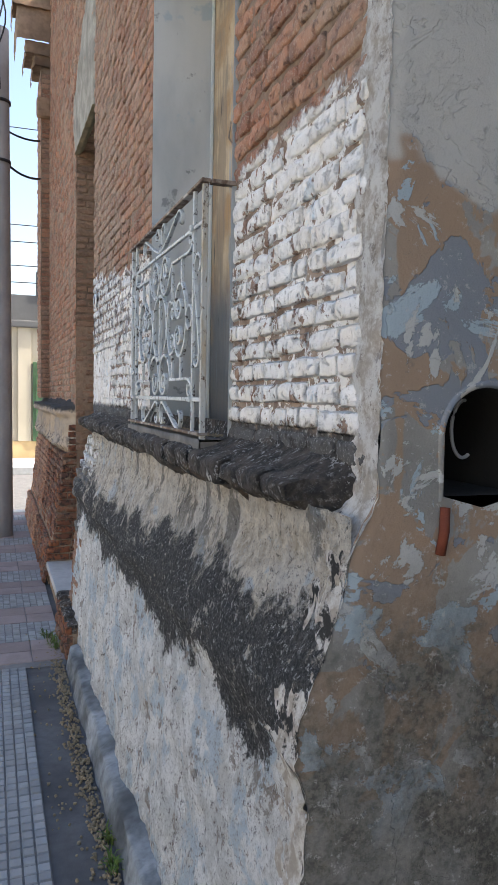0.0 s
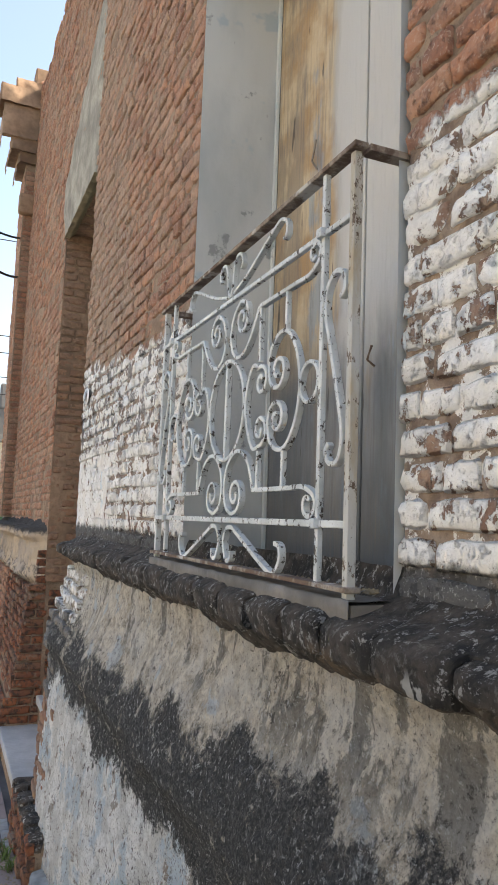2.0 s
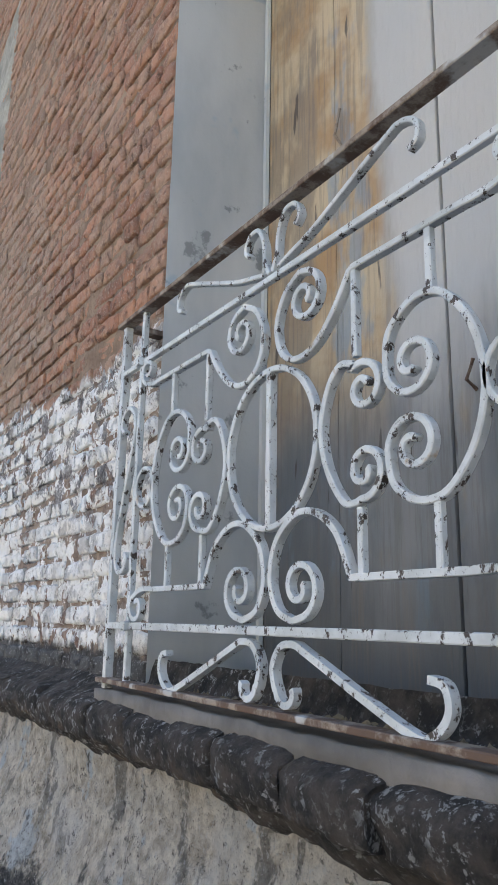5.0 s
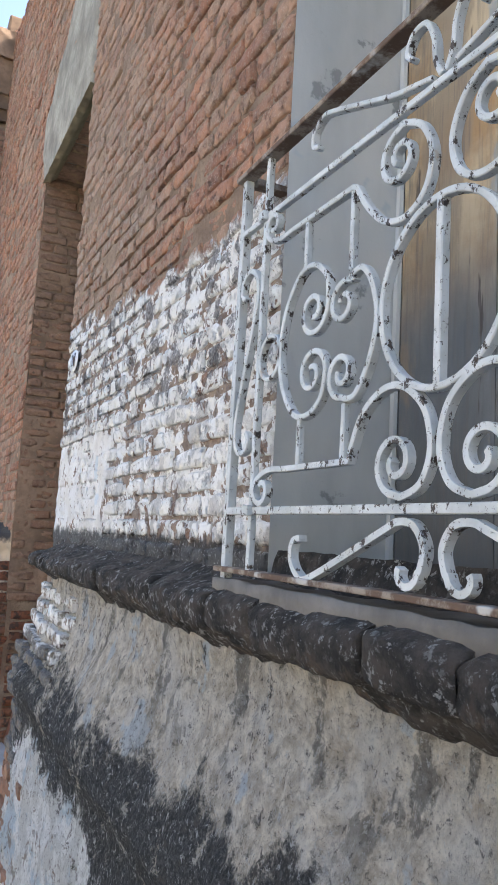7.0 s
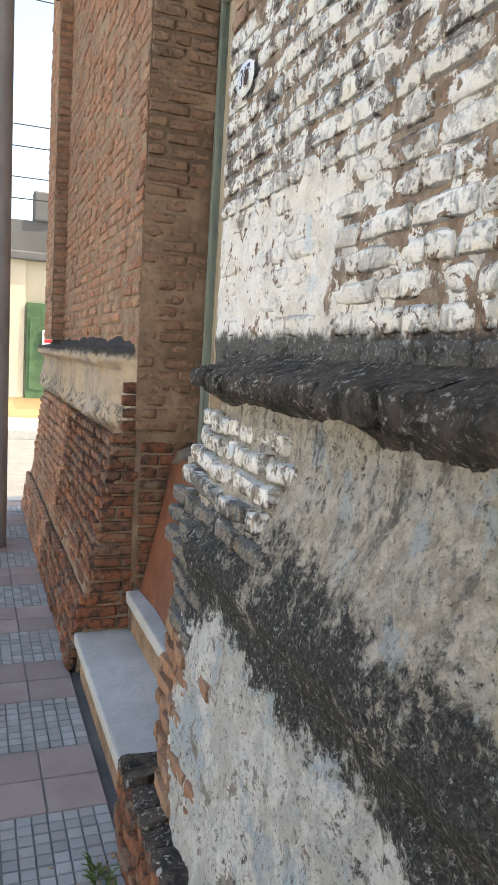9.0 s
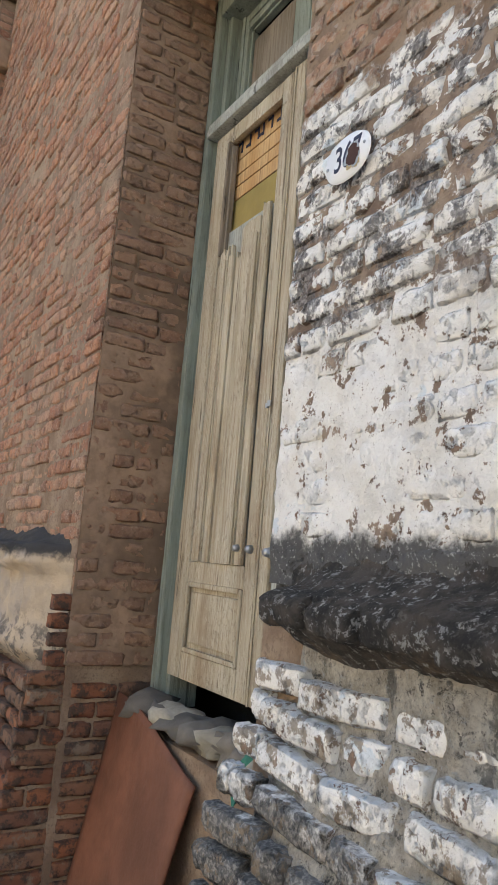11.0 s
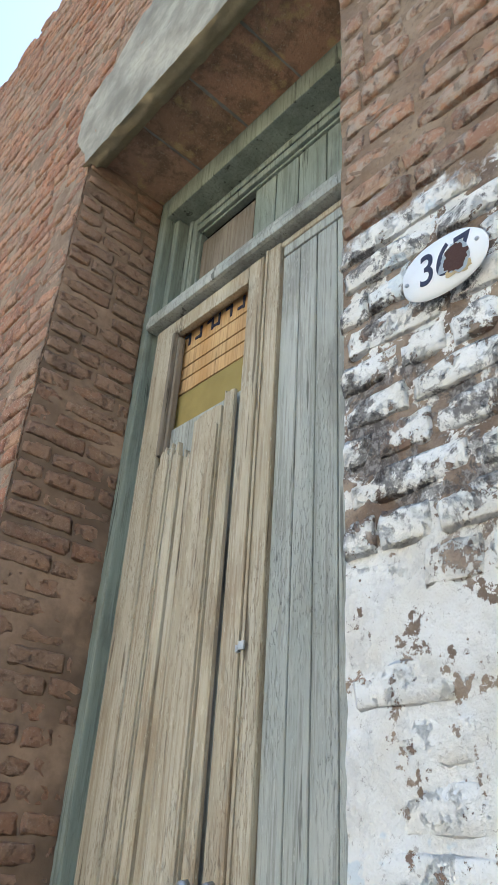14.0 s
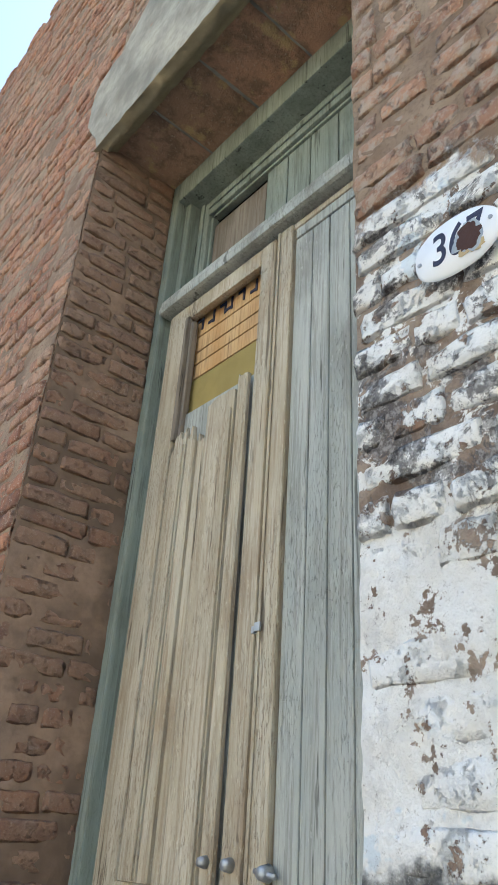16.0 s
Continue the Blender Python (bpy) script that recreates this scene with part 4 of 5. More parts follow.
def smooth_path(ctrl, n=7):
    pts = []
    c = [ctrl[0]] + list(ctrl) + [ctrl[-1]]
    for i in range(1, len(c) - 2):
        for k in range(n):
            t = k / n
            pts.append(tuple(0.5 * (2 * b + (d - a) * t + (2 * a - 5 * b + 4 * d - e) * t * t + (3 * b - a - 3 * d + e) * t ** 3) for a, b, d, e in zip(c[i - 1], c[i], c[i + 1], c[i + 2])))
    pts.append(ctrl[-1])
    return pts


def spiral(cy, cz, r0, r1, a0, a1, n=16):
    return [(cy + (r0 + (r1 - r0) * k / n) * math.cos(a0 + (a1 - a0) * k / n), cz + (r0 + (r1 - r0) * k / n) * math.sin(a0 + (a1 - a0) * k / n)) for k in range(n + 1)]


def flat_bar(name, path, parent, side=1, thick=0.0095, deep=0.014, material=None, dx=0.0, label=""):
    """A bar of flat iron bent along path (distance from the middle, height)."""
    P = [Vector((RC - side * a, z)) for a, z in path]
    Q = [P[0]]
    for p in P[1:]:
        if (p - Q[-1]).length > 0.0015:
            Q.append(p)
    V, F = [], []
    for i, p in enumerate(Q):
        d = (Q[min(i + 1, len(Q) - 1)] - Q[max(i - 1, 0)]).normalized()
        nrm = Vector((-d.y, d.x)) * thick / 2
        for s, x in ((-1, -deep / 2), (1, -deep / 2), (1, deep / 2), (-1, deep / 2)):
            V.append((RX + dx + x, p.x + s * nrm.x, p.y + s * nrm.y))
    for i in range(len(Q) - 1):
        for q in range(4):
            F.append((i * 4 + q, i * 4 + (q + 1) % 4, i * 4 + 4 + (q + 1) % 4, i * 4 + 4 + q))
    F += [(3, 2, 1, 0), tuple(len(Q) * 4 - 4 + q for q in range(4))]
    ob = mesh(name, V, F, material or M_PAINT, parent, label)
    bv = ob.modifiers.new("edge", "BEVEL")
    bv.width, bv.segments, bv.limit_method, bv.angle_limit = 0.0015, 1, "ANGLE", radians(50)
    return ob


def curl(cy, cz, r, a0, turns):
    """From the eye of a curl outwards, ending at angle a0."""
    return spiral(cy, cz, r * 0.20, r, a0 - turns * 1.22 * 2 * math.pi, a0, int(abs(turns) * 28))


railing = thing("window_railing", "white wrought-iron window railing with scrolls, paint chipped to rust", "railing", (RX, RC, 1.535))
PI = math.pi
circle = [(0.112 * math.cos(a), 1.907 + 0.119 * math.sin(a)) for a in np.linspace(0, 2 * PI, 49)]
flat_bar("centre_ring", circle, railing)
flat_bar("centre_bar", [(0, 1.79), (0, 2.024)], railing, 1, 0.012)
flat_bar("upper_rail", [(-0.565, 2.178), (0.565, 2.178)], railing, 1, 0.011, 0.012)
flat_bar("lower_rail", [(-0.565, 1.646), (0.565, 1.646)], railing, 1, 0.013, 0.012)
flat_bar("foot_rail", [(-0.59, 1.541), (0.59, 1.541)], railing, 1, 0.009, 0.030, M_RUST)
flat_bar("handrail", [(-0.592, 2.296), (0.592, 2.296)], railing, 1, 0.010, 0.028, M_RUST, 0, "rusty flat-iron handrail")
for s in (1, -1):
    box("handrail_return", (RX + 0.018, RC - s * 0.577 - 0.014, 2.289), (WALL + 0.03, RC - s * 0.577 + 0.014, 2.301), M_RUST, railing)
    flat_bar("inner_upright", [(0.470, 1.535), (0.470, 2.292)], railing, s, 0.012, 0.012)
    box("post", (RX - 0.005, RC - s * 0.570 - 0.008, 1.525), (RX + 0.012, RC - s * 0.570 + 0.008, 2.290), M_POST if s > 0 else M_PAINT, railing, 0.002, "rusty ochre-stained post" if s > 0 else "")
    flat_bar("upper_scroll", curl(0.084, 2.113, 0.041, PI * 0.5, 1.15) + smooth_path([(0.075, 2.157), (0.038, 2.135), (0.018, 2.09), (0.030, 2.045), (0.066, 2.024), (0.110, 2.033), (0.150, 2.068), (0.182, 2.112)]) + [(0.190, 2.116), (0.37, 2.116)] + smooth_path([(0.37, 2.116), (0.415, 2.116), (0.452, 2.130), (0.463, 2.152)]) + spiral(0.438, 2.150, 0.025, 0.006, 0.2, 5.6), railing, s)
    flat_bar("hanger", [(0.190, 2.112), (0.190, 1.990)], railing, s, 0.010, 0.011)
    flat_bar("hanger", [(0.320, 2.112), (0.320, 2.030)], railing, s, 0.010, 0.011)
    inner = curl(0.205, 1.945, 0.036, PI * 0.75, 1.1) + smooth_path([(0.190, 1.980), (0.160, 1.985), (0.135, 1.955), (0.122, 1.905), (0.135, 1.850), (0.165, 1.806), (0.190, 1.801)]) + list(reversed(curl(0.204, 1.840, 0.036, -PI * 0.55, -1.1)))
    flat_bar("inner_lyre_scroll", inner, railing, s)
    outer = curl(0.288, 1.955, 0.042, PI * 1.0, -1.1) + smooth_path([(0.246, 1.955), (0.252, 2.000), (0.290, 2.030), (0.335, 2.024), (0.375, 1.975), (0.390, 1.908), (0.375, 1.845), (0.335, 1.797), (0.290, 1.792), (0.255, 1.815), (0.246, 1.855)]) + list(reversed(curl(0.286, 1.855, 0.040, PI * 1.0, 1.1)))
    flat_bar("outer_lyre_scroll", outer, railing, s)
    flat_bar("side_ring", [(0.427 + 0.036 * math.cos(a), 1.908 + 0.038 * math.sin(a)) for a in np.linspace(0, 2 * PI, 25)], railing, s, 0.008)
    flat_bar("footing", [(0.195, 1.796), (0.195, 1.714)], railing, s, 0.010, 0.011)
    flat_bar("footing", [(0.318, 1.792), (0.318, 1.714)], railing, s, 0.010, 0.011)
    flat_bar("lower_arch", curl(0.074, 1.704, 0.041, -PI * 0.5, -1.1) + smooth_path([(0.060, 1.660), (0.025, 1.675), (0.008, 1.715), (0.020, 1.765), (0.060, 1.798), (0.105, 1.800), (0.150, 1.770), (0.178, 1.712)]) + [(0.185, 1.712), (0.36, 1.712)] + smooth_path([(0.36, 1.712), (0.41, 1.713), (0.45, 1.700), (0.464, 1.682)]) + spiral(0.434, 1.682, 0.030, 0.007, 0.0, -5.6), railing, s)
    flat_bar("foot_scroll", spiral(0.050, 1.572, 0.010, 0.026, 0.3, -PI * 1.0, 8) + smooth_path([(0.022, 1.572), (0.016, 1.600), (0.034, 1.626), (0.064, 1.630), (0.095, 1.618), (0.262, 1.549), (0.300, 1.549), (0.322, 1.572), (0.318, 1.598), (0.296, 1.604)]), railing, s)
    flat_bar("crest_horn", smooth_path([(0.004, 2.186), (0.016, 2.212), (0.020, 2.245), (0.036, 2.276), (0.062, 2.276), (0.074, 2.254), (0.062, 2.240)]), railing, s, 0.008)
    flat_bar("crest_hook", smooth_path([(0.020, 2.190), (0.060, 2.200), (0.110, 2.214), (0.250, 2.268), (0.285, 2.276), (0.310, 2.262), (0.312, 2.238), (0.296, 2.230)]), railing, s, 0.008)
    flat_bar("side_scroll", smooth_path([(0.536, 2.040), (0.552, 2.052), (0.545, 2.082), (0.515, 2.090), (0.488, 2.062), (0.486, 2.020), (0.500, 1.975), (0.545, 1.830), (0.550, 1.780), (0.535, 1.752), (0.508, 1.752), (0.496, 1.772), (0.506, 1.786)]), railing, s)
    for z in (2.178, 1.646):
        box("collar", (RX - 0.016, RC - s * 0.470 - 0.010, z - 0.009), (RX - 0.004, RC - s * 0.470 + 0.010, z + 0.009), M_PAINT, railing, 0.003)

# ---- doorway ----
reveal = thing("doorway_reveal", "deep brown brick doorway reveal with worn mortar", "doorway", (0.85, 6.36, 0.3), kind="structure")
box("backing", (WALL + 0.010, DOOR[1] - 0.004, 1.165), (DOORX + 0.05, DOOR[1] - 0.001, DOOR[3]), M_REVEALBED, reveal)
grid_sheet("mortar_bed", lambda u, v: (WALL + 0.004 + 0.33 * u, DOOR[1] - 0.0105 - 0.005 * noise.noise(Vector((u * 3, v * 14, 5))) - 0.004 * noise.noise(Vector((u * 11, v * 60, 9))) - (0.0012 if v < 0.48 else 0), 1.165 + 2.53 * v), 40, 220, M_REVEALBED, reveal)
soffit_y = np.linspace(DOOR[0] - 0.06, DOOR[1] + 0.02, 6)
lintel = thing("lintel", "grey cement-rendered lintel above hollow clay soffit tiles", "lintel", (0.7, 5.8, 3.64), kind="structure")
rs = random.Random(4)
for a, b in zip(soffit_y[:-1], soffit_y[1:]):
    z = DOOR[3] + rs.uniform(-0.004, 0.006)
    grid_sheet("soffit_tile", lambda u, v: (WALL + 0.03 + 0.36 * u, a + 0.004 + (b - a - 0.008) * v, z + 0.010 * (max(abs(v - 0.5), abs(u - 0.5)) > 0.46) + 0.006 * fbm(u * 5 + a * 9, v * 4, 2)), 16, 16, M_SOFFIT, lintel)
box("soffit_bed", (WALL + 0.03, DOOR[0] - 0.06, DOOR[3] + 0.009), (1.08, DOOR[1] + 0.02, DOOR[3] + 0.04), M_LINTEL, lintel)


def lintel_patch(u, v):
    """Rendered patch over the doorway, its outline ragged."""
    y = 5.17 + 1.42 * u
    top = 4.08 + (6.60 - y) * 0.62 + 0.06 * fbm(u * 9, 1, 2)
    lo = 3.660 if 0.03 < u < 0.845 else 3.685 + 0.05 * fbm(u * 30, 5, 1) + (0.34 * (u - 0.845) / 0.155 if u > 0.845 else 0)
    z = lo + (top - lo) * v
    edge = min(1, min(u, 1 - u) * 18, (1 - v) * 14)
    return (WALL - 0.020 * edge + 0.012 + 0.004 * fbm(y * 5, z * 5, 3) + (0.0 if v > 0 else 0.004), y, z)


grid_sheet("render_patch", lintel_patch, 90, 50, M_LINTEL, lintel)
grid_sheet("lip", lambda u, v: (WALL - 0.012 + 0.075 * v, DOOR[0] + (DOOR[1] - DOOR[0] + 0.02) * u, 3.656 + 0.010 * fbm(u * 25, v * 2, 1) + 0.055 * max(0, v - 0.6) ** 0.5), 80, 8, plain("sandy_lintel_lip", (0.36, 0.30, 0.19), 0.95), lintel)

LEAF_Z0, TRANSOM = 1.15, 3.07
Y_A, Y_M, Y_B = 6.282, 5.770, 5.27
door_frame = thing("door_frame", "grey-green weathered wooden door frame with transom bar", "door frame", (DOORX, 5.8, 1.0), kind="structure")
FRONT = 0.992
box("jamb_rebate", (DOORX + 0.016, 6.284, 1.04), (DOORX + 0.12, 6.3125, DOOR[3]), M_FRAME, door_frame, 0.003)
for a, b in ((6.313, DOOR[1] - 0.006), (DOOR[0] - 0.004, DOOR[0] + 0.045)):
    box("jamb_post", (FRONT, a, 1.04), (DOORX + 0.12, b, DOOR[3]), M_FRAME, door_frame, 0.006)
box("head", (FRONT, DOOR[0] + 0.046, 3.600), (DOORX + 0.12, 6.312, DOOR[3] - 0.002), M_FRAME, door_frame, 0.006)
bm = bmesh.new()
add_box(bm, (FRONT - 0.014, DOOR[0] + 0.046, TRANSOM + 0.004), (DOORX + 0.12, 6.311, TRANSOM + 0.040), 0.013)
add_box(bm, (FRONT - 0.008, DOOR[0] + 0.047, TRANSOM + 0.036), (DOORX + 0.12, 6.310, TRANSOM + 0.060), 0.008)
part("transom_bar", bm, M_DOORGREY, door_frame, "pale weathered transom bar")

SX = DOORX + 0.060
transom = thing("transom_window", "half-boarded fanlight with green boards and a dark gap", "window", (SX, 5.8, 3.13))
for name, lo, hi in (("sash_stile", (6.225, 3.131), (6.283, 3.599)), ("sash_rail", (DOOR[0] + 0.05, 3.530), (6.224, 3.599)), ("sash_rail", (DOOR[0] + 0.05, 3.131), (6.224, 3.165))):
    bm = bmesh.new()
    add_box(bm, (SX, *lo), (SX + 0.04, *hi), 0.004)
    if name == "sash_stile":
        add_box(bm, (SX + 0.012, lo[0] - 0.012, lo[1]), (SX + 0.04, lo[0] - 0.0005, hi[1] - 0.08), 0.003)
        add_box(bm, (SX - 0.007, 6.250, lo[1]), (SX - 0.0005, 6.270, hi[1]), 0.003)
    elif lo[1] > 3.3:
        add_box(bm, (SX + 0.012, lo[0], lo[1] - 0.012), (SX + 0.04, 6.212, lo[1] - 0.0005), 0.003)
        add_box(bm, (SX - 0.007, lo[0], 3.556), (SX - 0.0005, hi[0], 3.578), 0.003)
    part(name, bm, M_FRAME, transom)
ty = DOOR[0] + 0.06
for w in (0.115, 0.115, 0.12, 0.115, 0.10, 0.10):
    box("board", (SX + 0.022, ty, 3.166), (SX + 0.036, ty + w - 0.005, 3.529), M_FRAME, transom, 0.002)
    ty += w
box("board", (SX + 0.024, ty, 3.166), (SX + 0.036, 6.222, 3.485), M_BROWNBOARD, transom, 0.003, "brown loose board")


def door_leaf(name, ya, yb, label):
    ob = thing(name, label, "door", (DOORX, (ya + yb) / 2, LEAF_Z0))
    return ob


left = door_leaf("door_leaf", Y_M + 0.003, Y_A, "cream weathered door leaf, upper boards broken away")
st = 0.088
box("stile", (DOORX, Y_A - st, LEAF_Z0), (DOORX + 0.015, Y_A, TRANSOM - 0.004), M_DOOR, left, 0.004)
SI = 0.072
box("stile", (DOORX, Y_M + 0.014, LEAF_Z0), (DOORX + 0.036, Y_M + SI, TRANSOM - 0.004), M_DOOR, left, 0.004)
box("stile_rebate", (DOORX + 0.006, Y_M + 0.001, LEAF_Z0), (DOORX + 0.030, Y_M + 0.0135, TRANSOM - 0.004), M_DOOR, left, 0.002)
box("top_stile", (DOORX, Y_M + SI + 0.001, 3.018), (DOORX + 0.034, Y_A - st - 0.001, TRANSOM - 0.005), M_DOOR, left, 0.004)
box("bottom_rail", (DOORX, Y_M + SI + 0.001, LEAF_Z0), (DOORX + 0.034, Y_A - st - 0.001, LEAF_Z0 + 0.085), M_DOOR, left, 0.004)
box("lock_rail", (DOORX, Y_M + SI + 0.001, 1.455), (DOORX + 0.034, Y_A - st - 0.001, 1.521), M_DOOR, left, 0.004)
bm = bmesh.new()
add_box(bm, (DOORX + 0.014, Y_M + SI, LEAF_Z0 + 0.084), (DOORX + 0.026, Y_A - st, 1.456))
add_box(bm, (DOORX + 0.004, Y_M + SI + 0.03, LEAF_Z0 + 0.115), (DOORX + 0.016, Y_A - st - 0.03, 1.425), 0.006)
part("bottom_panel", bm, M_DOOR, left)
boxes("panel_moulding", [((DOORX - 0.006, Y_M + SI, LEAF_Z0 + 0.086), (DOORX + 0.010, Y_M + SI + 0.014, 1.454)), ((DOORX - 0.006, Y_A - st - 0.014, LEAF_Z0 + 0.086), (DOORX + 0.010, Y_A - st, 1.454)), ((DOORX - 0.006, Y_M + SI + 0.015, 1.440), (DOORX + 0.010, Y_A - st - 0.015, 1.456)), ((DOORX - 0.006, Y_M + SI + 0.015, LEAF_Z0 + 0.086), (DOORX + 0.010, Y_A - st - 0.015, LEAF_Z0 + 0.100))], M_DOOR, left, 0.004)


def torn_board(y0, y1, z0, z1, parent, material, x=0.0, teeth=0.03, seed=0):
    """An upright board whose broken top is splintered."""
    rnd = random.Random(seed)
    n = 7
    tops = [z1 - rnd.uniform(0, teeth) for _ in range(n + 1)]
    V, F = [], []
    for i in range(n + 1):
        yy = y0 + (y1 - y0) * i / n
        ch = 0.004 if i in (0, n) else 0.0
        for xx in (DOORX + x + ch, DOORX + x + 0.014):
            V += [(xx, yy, z0), (xx, yy, tops[i])]
    for i in range(n):
        a, b = i * 4, i * 4 + 4
        F += [(a, a + 1, b + 1, b), (a + 2, b + 2, b + 3, a + 3), (a + 1, a + 3, b + 3, b + 1)]
    F += [(0, 2, 3, 1), (n * 4, n * 4 + 1, n * 4 + 3, n * 4 + 2)]
    return mesh("board", V, F, material, parent)


span = [(6.192, 6.168, 2.565, 0.004), (6.166, 6.112, 2.600, -0.006), (6.110, 6.074, 2.590, -0.002), (6.070, 6.036, 2.560, 0.006), (6.014, 5.903, 2.625, -0.012), (5.900, 5.862, 2.665, -0.006)]
for k, (a, b, zt, dx) in enumerate(span):
    torn_board(b, a, 1.522, zt, left, M_DOOR, dx, 0.05 if k < 4 else 0.012, k)
    if k in (1, 4):
        box("board_bead", (DOORX + dx - 0.004, b + 0.003, 1.524), (DOORX + dx + 0.002, b + 0.010, zt - 0.06), M_DOOR, left, 0.0015)
box("panel_back", (DOORX + 0.022, Y_M + SI, 1.522), (DOORX + 0.030, Y_A - st, 2.665), M_DOORGREY, left)
box("glazing_bead", (DOORX - 0.003, Y_A - st - 0.016, 2.58), (DOORX + 0.016, Y_A - st - 0.001, 3.016), M_BROWNBOARD, left, 0.004)
box("glazing_bead", (DOORX + 0.010, Y_A - st - 0.030, 2.58), (DOORX + 0.030, Y_A - st - 0.017, 3.000), M_BROWNBOARD, left, 0.003)
box("glazing_bead", (DOORX - 0.003, Y_M + SI + 0.002, 3.002), (DOORX + 0.014, Y_A - st - 0.032, 3.016), M_DOOR, left, 0.003)
boxes("latch", [((DOORX - 0.014, Y_M - 0.018, 1.978), (DOORX - 0.009, Y_M - 0.002, 1.996)), ((DOORX - 0.012, Y_M + 0.001, 1.976), (DOORX - 0.001, Y_M + 0.010, 1.990))], M_STEEL, left, 0.001, "small bright steel latch")
tube("bolt", [(DOORX, Y_M + 0.043, 1.570), (DOORX - 0.012, Y_M + 0.043, 1.570), (DOORX - 0.018, Y_M + 0.043, 1.570)], 0.013, M_STEEL, left, 14, "round metal bolt knob", 0.009)
tube("bolt", [(DOORX - 0.004, Y_M + 0.108, 1.571), (DOORX - 0.015, Y_M + 0.108, 1.571), (DOORX - 0.022, Y_M + 0.108, 1.571)], 0.012, M_STEEL, left, 14, "round metal bolt knob", 0.008)

back_boards = thing("crate_boards", "orange crate boards and olive card nailed behind the broken door", "boards", (DOORX + 0.05, 6.0, 2.6))
for k, (z0, z1, m, tilt) in enumerate(((2.60, 2.795, M_OLIVE, 0), (2.80, 2.848, M_SLAT, 0.01), (2.853, 2.894, M_SLAT, 0.01), (2.899, 2.952, M_SLAT, 0.012), (2.957, 3.06, M_SLAT, 0.012))):
    box("crate_board", (DOORX + 0.040, 5.84, z0), (DOORX + 0.052, 6.26, z1), m, back_boards, 0.002, "olive card sheet" if k == 0 else "")
for k in range(6):
    yy = 6.18 - k * 0.047 - 0.008 * (k % 3)
    boxes("stencil_bar", [((DOORX + 0.037, yy - 0.030, 2.975), (DOORX + 0.0395, yy - 0.022, 3.020)), ((DOORX + 0.037, yy - 0.021, 3.009 - 0.03 * (k % 2)), (DOORX + 0.0395, yy, 3.018 - 0.03 * (k % 2)))], M_INK, back_boards, 0, "dark stencilled mark")

right = door_leaf("door_leaf", Y_B, Y_M - 0.003, "grey-green weathered door leaf of narrow upright boards")
box("stile", (DOORX - 0.004, Y_M - 0.056, LEAF_Z0), (DOORX + 0.036, Y_M - 0.001, TRANSOM - 0.004), M_DOOR, right, 0.005)
box("stile_bead", (DOORX - 0.008, Y_M - 0.012, LEAF_Z0), (DOORX - 0.0045, Y_M - 0.003, TRANSOM - 0.006), M_DOOR, right, 0.0015)
box("top_stile", (DOORX, Y_B, 3.045), (DOORX + 0.034, Y_M - 0.057, TRANSOM - 0.005), M_DOOR, right, 0.004)
box("top_moulding", (DOORX + 0.003, Y_B, 3.012), (DOORX + 0.030, Y_M - 0.064, 3.044), M_DOORGREY, right, 0.003)
box("bottom_rail", (DOORX, Y_B, LEAF_Z0), (DOORX + 0.034, Y_M - 0.057, LEAF_Z0 + 0.085), M_DOOR, right, 0.004)
ry = Y_M - 0.059
for w in (0.064, 0.060, 0.066, 0.062, 0.064, 0.062, 0.06):
    box("board", (DOORX + 0.008, ry - w + 0.003, LEAF_Z0 + 0.087), (DOORX + 0.026, ry, 3.011), M_DOORGREY, right, 0.003)
    ry -= w
lock = tube("lock_bolt", [(DOORX - 0.003, Y_M - 0.062, 1.564), (DOORX - 0.016, Y_M - 0.062, 1.564), (DOORX - 0.024, Y_M - 0.062, 1.564)], 0.015, M_STEEL, right, 16, "dull metal bolt", 0.010)
tube("bolt_bar", [(DOORX - 0.012, Y_M - 0.090, 1.560), (DOORX - 0.014, Y_M - 0.062, 1.564), (DOORX - 0.012, Y_M - 0.038, 1.566)], 0.005, M_STEEL, lock, 10)

# ---- house number ----
plate = thing("house_number_plate", "white oval enamel house number plate with a rust spot", "number plate", (WALL - 0.012, 5.03, 2.285))
PY, PZ = 5.030, 2.285
ring = []
for k in range(48):
    a = 2 * PI * k / 48
    ring.append((PY + 0.064 * math.copysign(abs(math.cos(a)) ** 0.9, math.cos(a)), PZ + 0.045 * math.copysign(abs(math.sin(a)) ** 0.9, math.sin(a))))
V = [(WALL - 0.012, a, b) for a, b in ring] + [(WALL - 0.017, PY + (a - PY) * 0.95, PZ + (b - PZ) * 0.95) for a, b in ring] + [(WALL - 0.0172, PY, PZ)]
F = [(k, (k + 1) % 48, 48 + (k + 1) % 48, 48 + k) for k in range(48)] + [(48 + k, 48 + (k + 1) % 48, 96) for k in range(48)]
mesh("enamel", V, F, M_ENAMEL, plate, smooth=True)
tc = bpy.data.curves.new("digits", "FONT")
tc.body, tc.size, tc.align_x, tc.align_y, tc.extrude = "367", 0.070, "CENTER", "CENTER", 0.0003
tc.offset, tc.shear = 0.0007, 0.10
tob = new("digits", tc)
tob.matrix_basis = Matrix.Translation((WALL - 0.0176, PY - 0.002, PZ + 0.001)) @ Matrix.Rotation(radians(-90), 4, "Z") @ Matrix.Rotation(radians(90), 4, "X") @ Matrix.Diagonal((0.74, 1, 1, 1))
bpy.context.view_layer.update()
dm = bpy.data.meshes.new_from_object(tob.evaluated_get(bpy.context.evaluated_depsgraph_get()))
dm.name = "house_number"
dm.materials.clear()
dm.materials.append(M_INK)
digits = new("house_number", dm)
